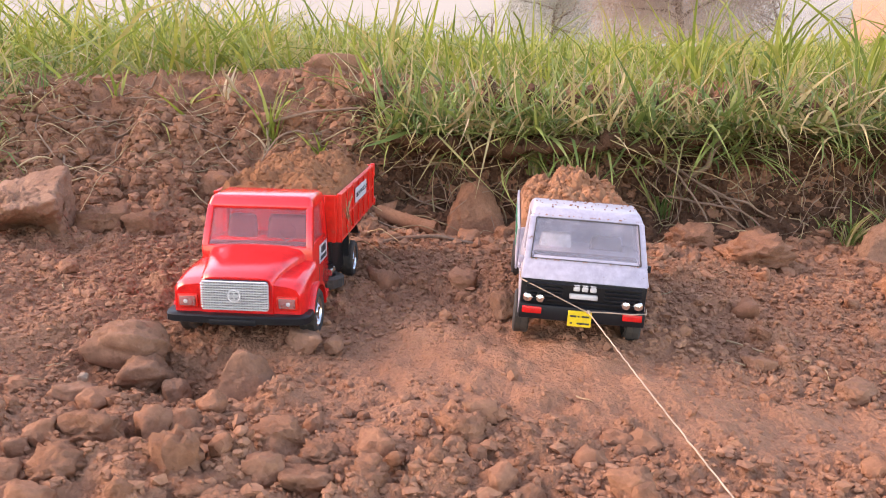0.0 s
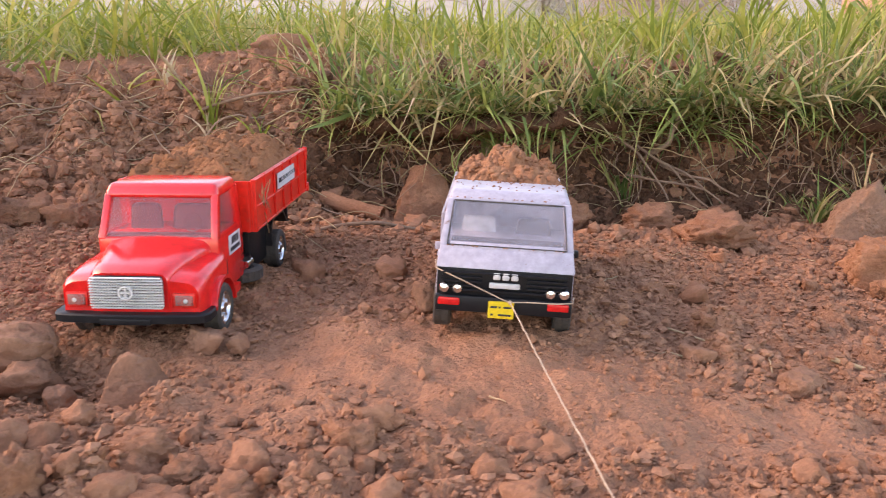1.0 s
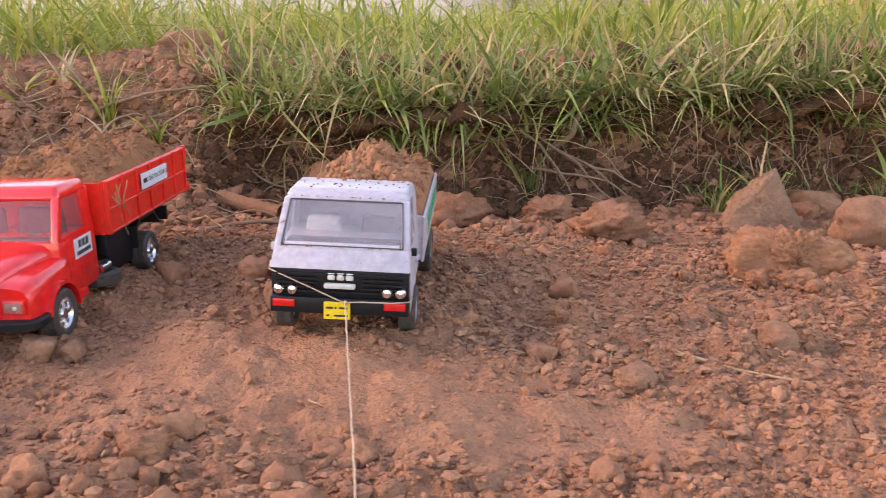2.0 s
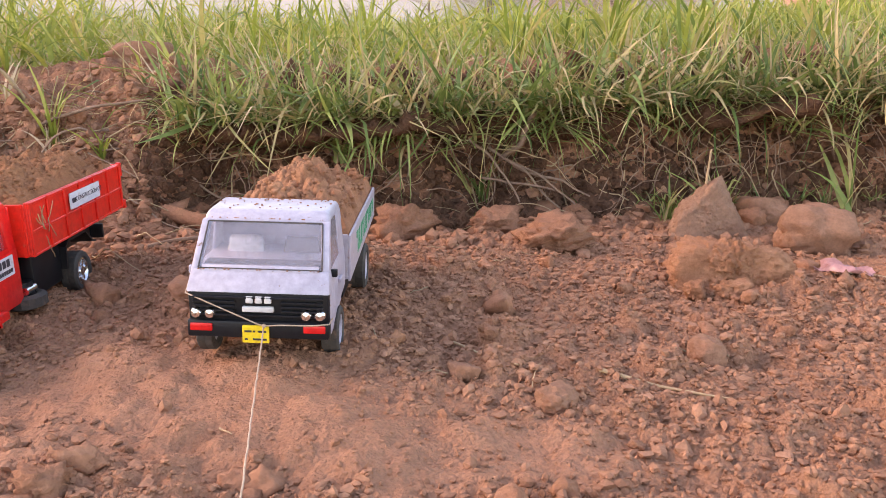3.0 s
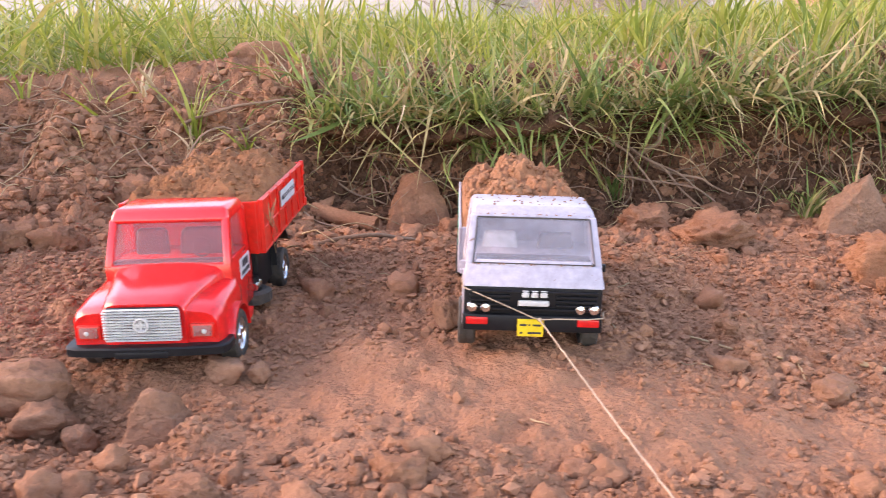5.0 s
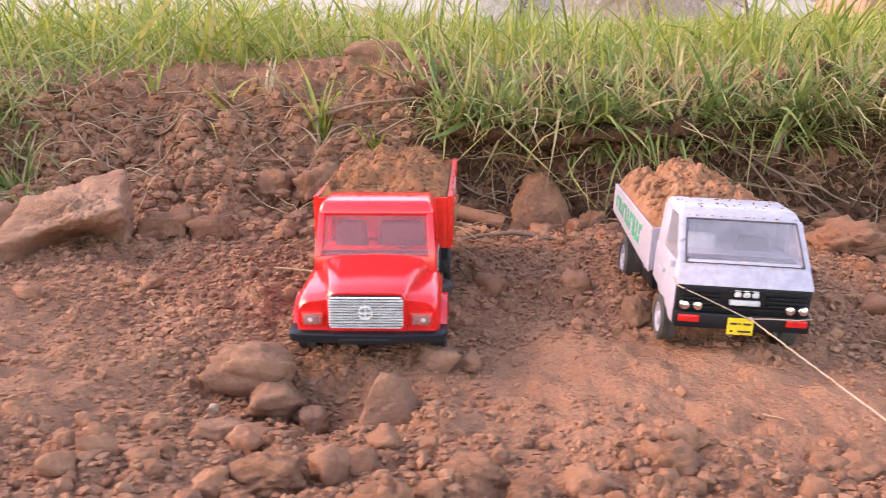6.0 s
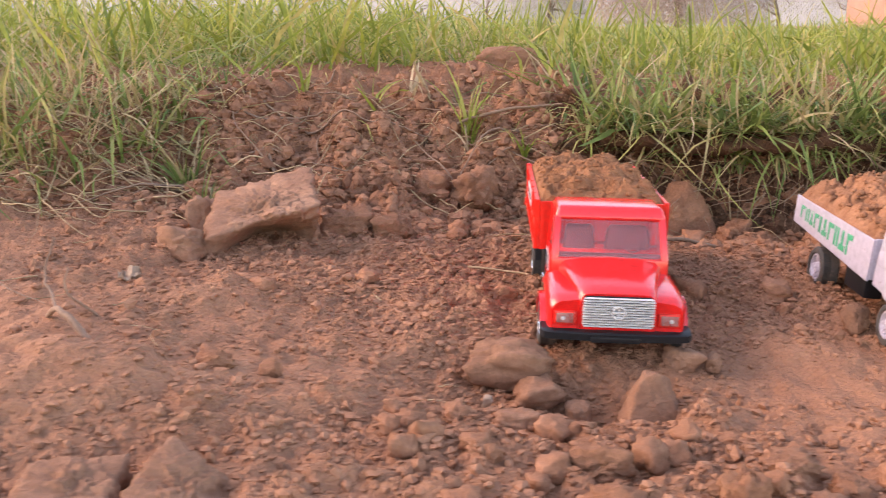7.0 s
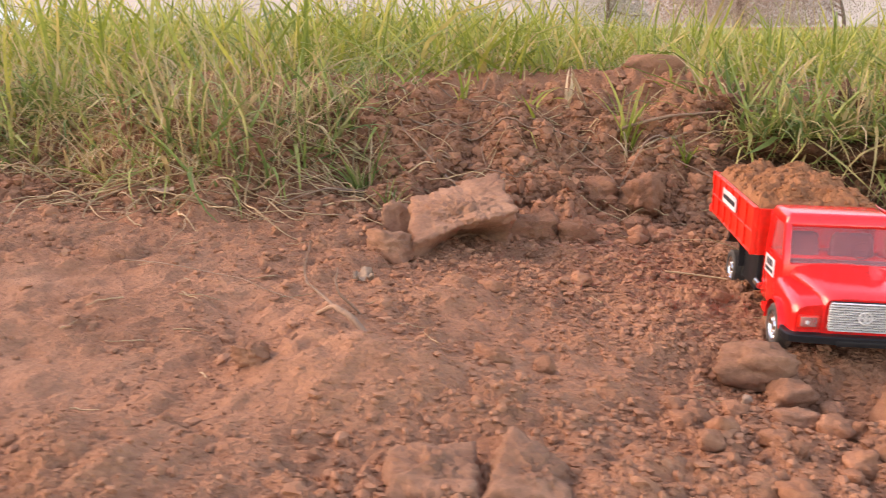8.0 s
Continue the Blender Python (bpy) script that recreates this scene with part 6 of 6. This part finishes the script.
scrap("plastic_scrap", "crumpled pink plastic scrap on the soil", "plastic scrap", 0.487, 0.688, 0.044, 0.018, 0.008, 3, PLASTIC_FILM, 0.003, -50)
scrap("dead_leaf", "pale dead leaf lying on the soil", "leaf", -0.655, 0.815, 0.030, 0.018, 0.005, 4, DEAD_LEAF, 0.004, -20)
scrap("dead_leaf", "curled pale dead leaf on the soil", "leaf", -0.431, 0.607, 0.016, 0.012, 0.009, 5, DEAD_LEAF, 0.003, 10)
scrap("plastic_sheet", "white plastic sheet lying in the grass", "plastic sheet", -1.45, 2.0, 0.16, 0.10, 0.06, 6, WHITE_FILM, 0.05, 20)
place_rock("pebble", "small white pebble on the soil", "pebble", rock_mesh("pebble", DEAD_LEAF, (0.009, 0.007, 0.007), 90, 4, 0.1, 3), -0.371, 0.606, 0.15)
place_rock("pebble", "small white pebble by the stones", "pebble", rock_mesh("pebble", DEAD_LEAF, (0.006, 0.005, 0.008), 91, 4, 0.1, 3), -0.196, 0.476, 0.05)


scrap("dead_leaf", "orange dead leaf caught in the bank's grass", "leaf", 0.255, 1.005, 0.020, 0.014, 0.006, 7, ORANGE_LEAF, 0.012, 30)


def straw_on_truck():
    """Wisps of straw stuck to the red truck's side."""
    r = np.random.default_rng(3)
    paths = []
    for k in range(9):
        a = r.uniform(-1.2, 1.2)
        p = wander((0.0460, 0.118 + r.normal(0, 0.002), 0.060 + r.normal(0, 0.003)), (0.05, math.sin(a), math.cos(a) * r.choice((-1, 1))), r.uniform(0.008, 0.02), 6, 0.15, r)
        p[:, 0] = np.maximum(p[:, 0], 0.0456)
        paths.append(p)
    V, F = tube_arrays(paths, [0.0003] * len(paths), 5)
    ob = new("straw_wisp", mesh_from("straw_wisp", V, F, STRAW))
    ob.matrix_world = RED_POSE
    tagged(ob, "wisp of pale straw stuck to the red truck's side", "straw")


straw_on_truck()


# ---- distance ----
def sky_backdrop():
    """A plain curved backdrop of pale hazy sky far behind the trees."""
    m, nd, lk, _ = nodes_of("hazy_sky")
    em = nd.new("ShaderNodeEmission")
    em.inputs["Color"].default_value = (0.20, 0.205, 0.235, 1)
    lk.new(em.outputs["Emission"], nd["Material Output"].inputs["Surface"])
    a = np.linspace(radians(35), radians(145), 40)
    V = np.concatenate([np.stack([330 * np.cos(a), 330 * np.sin(a), np.full(40, z)], -1) for z in (-2.0, 70.0)])
    k = np.arange(39)
    F = np.stack([k, k + 1, k + 41, k + 40], -1)
    tagged(new("backdrop", mesh_from("backdrop", V, F, m)), "pale hazy evening sky low over the field", "sky", kind="structure")


sky_backdrop()


def far_tree(x, y, height, width, seed, label, leaf_material, low=0.25, n=9000):
    """A tree far off: trunk, limbs and a crown of many leaves."""
    r = np.random.default_rng(seed)
    t = new("tree")
    z0 = float(smooth_height(x, y)) - 0.05
    t.location = (x, y, z0)
    tagged(t, label, "tree")
    trunk = wander((0, 0, 0), (0, 0, 1), height * 0.75, 8, 0.08, r)
    paths, radii = [trunk], [np.linspace(height * 0.03, height * 0.012, 9)]
    tips = []
    for k in range(9):
        b = trunk[2 + k % 6]
        a = r.uniform(0, 6.283)
        p = wander(b, (math.cos(a), math.sin(a), r.uniform(0.2, 0.9)), width * r.uniform(0.3, 0.55), 6, 0.2, r)
        paths.append(p)
        radii.append(np.linspace(height * 0.012, height * 0.004, 7))
        tips += [p[3], p[5], p[6]]
    V, F = tube_arrays(paths, radii, 7)
    ob = new("trunk", mesh_from("trunk", V, F, BARK))
    ob.parent = t
    tips = np.array(tips + [trunk[-1], trunk[-2], trunk[-3]])
    c = tips[r.integers(0, len(tips), n)] + r.normal(0, 1, (n, 3)) * np.array([width * 0.13, width * 0.13, height * 0.09])
    body = r.uniform(0, 1, n) < 0.55
    ring, turn = np.sqrt(r.uniform(0, 1, n)) * width * 0.5, r.uniform(0, 6.283, n)
    tall = r.uniform(0, 1, n)
    hedge = np.stack([ring * np.cos(turn), ring * np.sin(turn), height * (0.03 + 0.8 * tall * (1 - (ring / width) ** 2))], -1)
    c = np.where(body[:, None], hedge, c)
    c[:, 2] = np.clip(c[:, 2], height * low * r.uniform(0.6, 1.2, n), height)
    s = min(height * 0.010, 0.032) * r.uniform(0.6, 1.4, n)
    e1, e2 = r.normal(0, 1, (n, 3)), r.normal(0, 1, (n, 3))
    e1 /= np.linalg.norm(e1, axis=1, keepdims=True)
    e2 /= np.linalg.norm(e2, axis=1, keepdims=True)
    q = np.stack([c - e1 * s[:, None], c + e2 * s[:, None] * 0.5, c + e1 * s[:, None], c - e2 * s[:, None] * 0.5], 1)
    ob = new("crown", mesh_from("crown", q.reshape(-1, 3), np.arange(n * 4).reshape(n, 4), leaf_material, False))
    ob.parent = t


far_tree(7.7, 30, 5.2, 6.0, 1, "wide tree with dry brown foliage across the field", HAZED_DRY, 0.04, 120000)
far_tree(12.2, 33, 2.6, 4.0, 2, "low grey-green tree across the field", HAZED_LEAF, 0.04)
far_tree(4.0, 36, 4.2, 3.6, 3, "grey-green tree across the field", HAZED_LEAF, 0.04, 36000)
far_tree(2.2, 48, 2.2, 4.5, 4, "low hazy tree far across the field", HAZED_LEAF, 0.03)
far_tree(-1.5, 55, 1.9, 5.0, 5, "low hazy tree far across the field", HAZED_LEAF, 0.03)
far_tree(-9.0, 50, 1.9, 5.0, 6, "low hazy tree far across the field", HAZED_LEAF, 0.03)
far_tree(14.0, 52, 2.6, 5.5, 7, "low hazy tree far across the field", HAZED_LEAF, 0.03)
far_tree(22.0, 48, 3.0, 5.5, 8, "low hazy tree far across the field", HAZED_LEAF, 0.03)
far_tree(-16.0, 52, 2.2, 6.0, 9, "low hazy tree far across the field", HAZED_LEAF, 0.03)
far_tree(30.0, 55, 3.0, 6.0, 10, "low hazy tree far across the field", HAZED_LEAF, 0.03)


def farmhouse():
    h = new("house")
    h.location = (23.2, 41.0, float(smooth_height(23.2, 41.0)))
    tagged(h, "peach-plastered single-storey house far across the field", "house")
    bm = bmesh.new()
    box(bm, -3.8, 3.8, -2.5, 2.5, 0, 3.2, 0.04)
    wall = part("wall", bm, PLASTER, h)
    bm = bmesh.new()
    box(bm, -4.05, 4.05, -2.75, 2.75, 3.2, 3.45, 0.03)
    part("roof", bm, ROOFING, h)
    for x in (-1.9, 1.9):
        bm = bmesh.new()
        box(bm, x - 0.6, x + 0.6, -2.58, -2.44, 1.0, 2.2, 0.02)
        win = part("window", bm, ROOFING, wall)
        bm = bmesh.new()
        box(bm, x - 0.5, x + 0.5, -2.60, -2.57, 1.1, 2.1)
        part("pane", bm, DARK_PANE, win)
    bm = bmesh.new()
    box(bm, -0.5, 0.5, -2.56, -2.45, 0, 2.05, 0.02)
    part("door", bm, BARK, wall)


farmhouse()
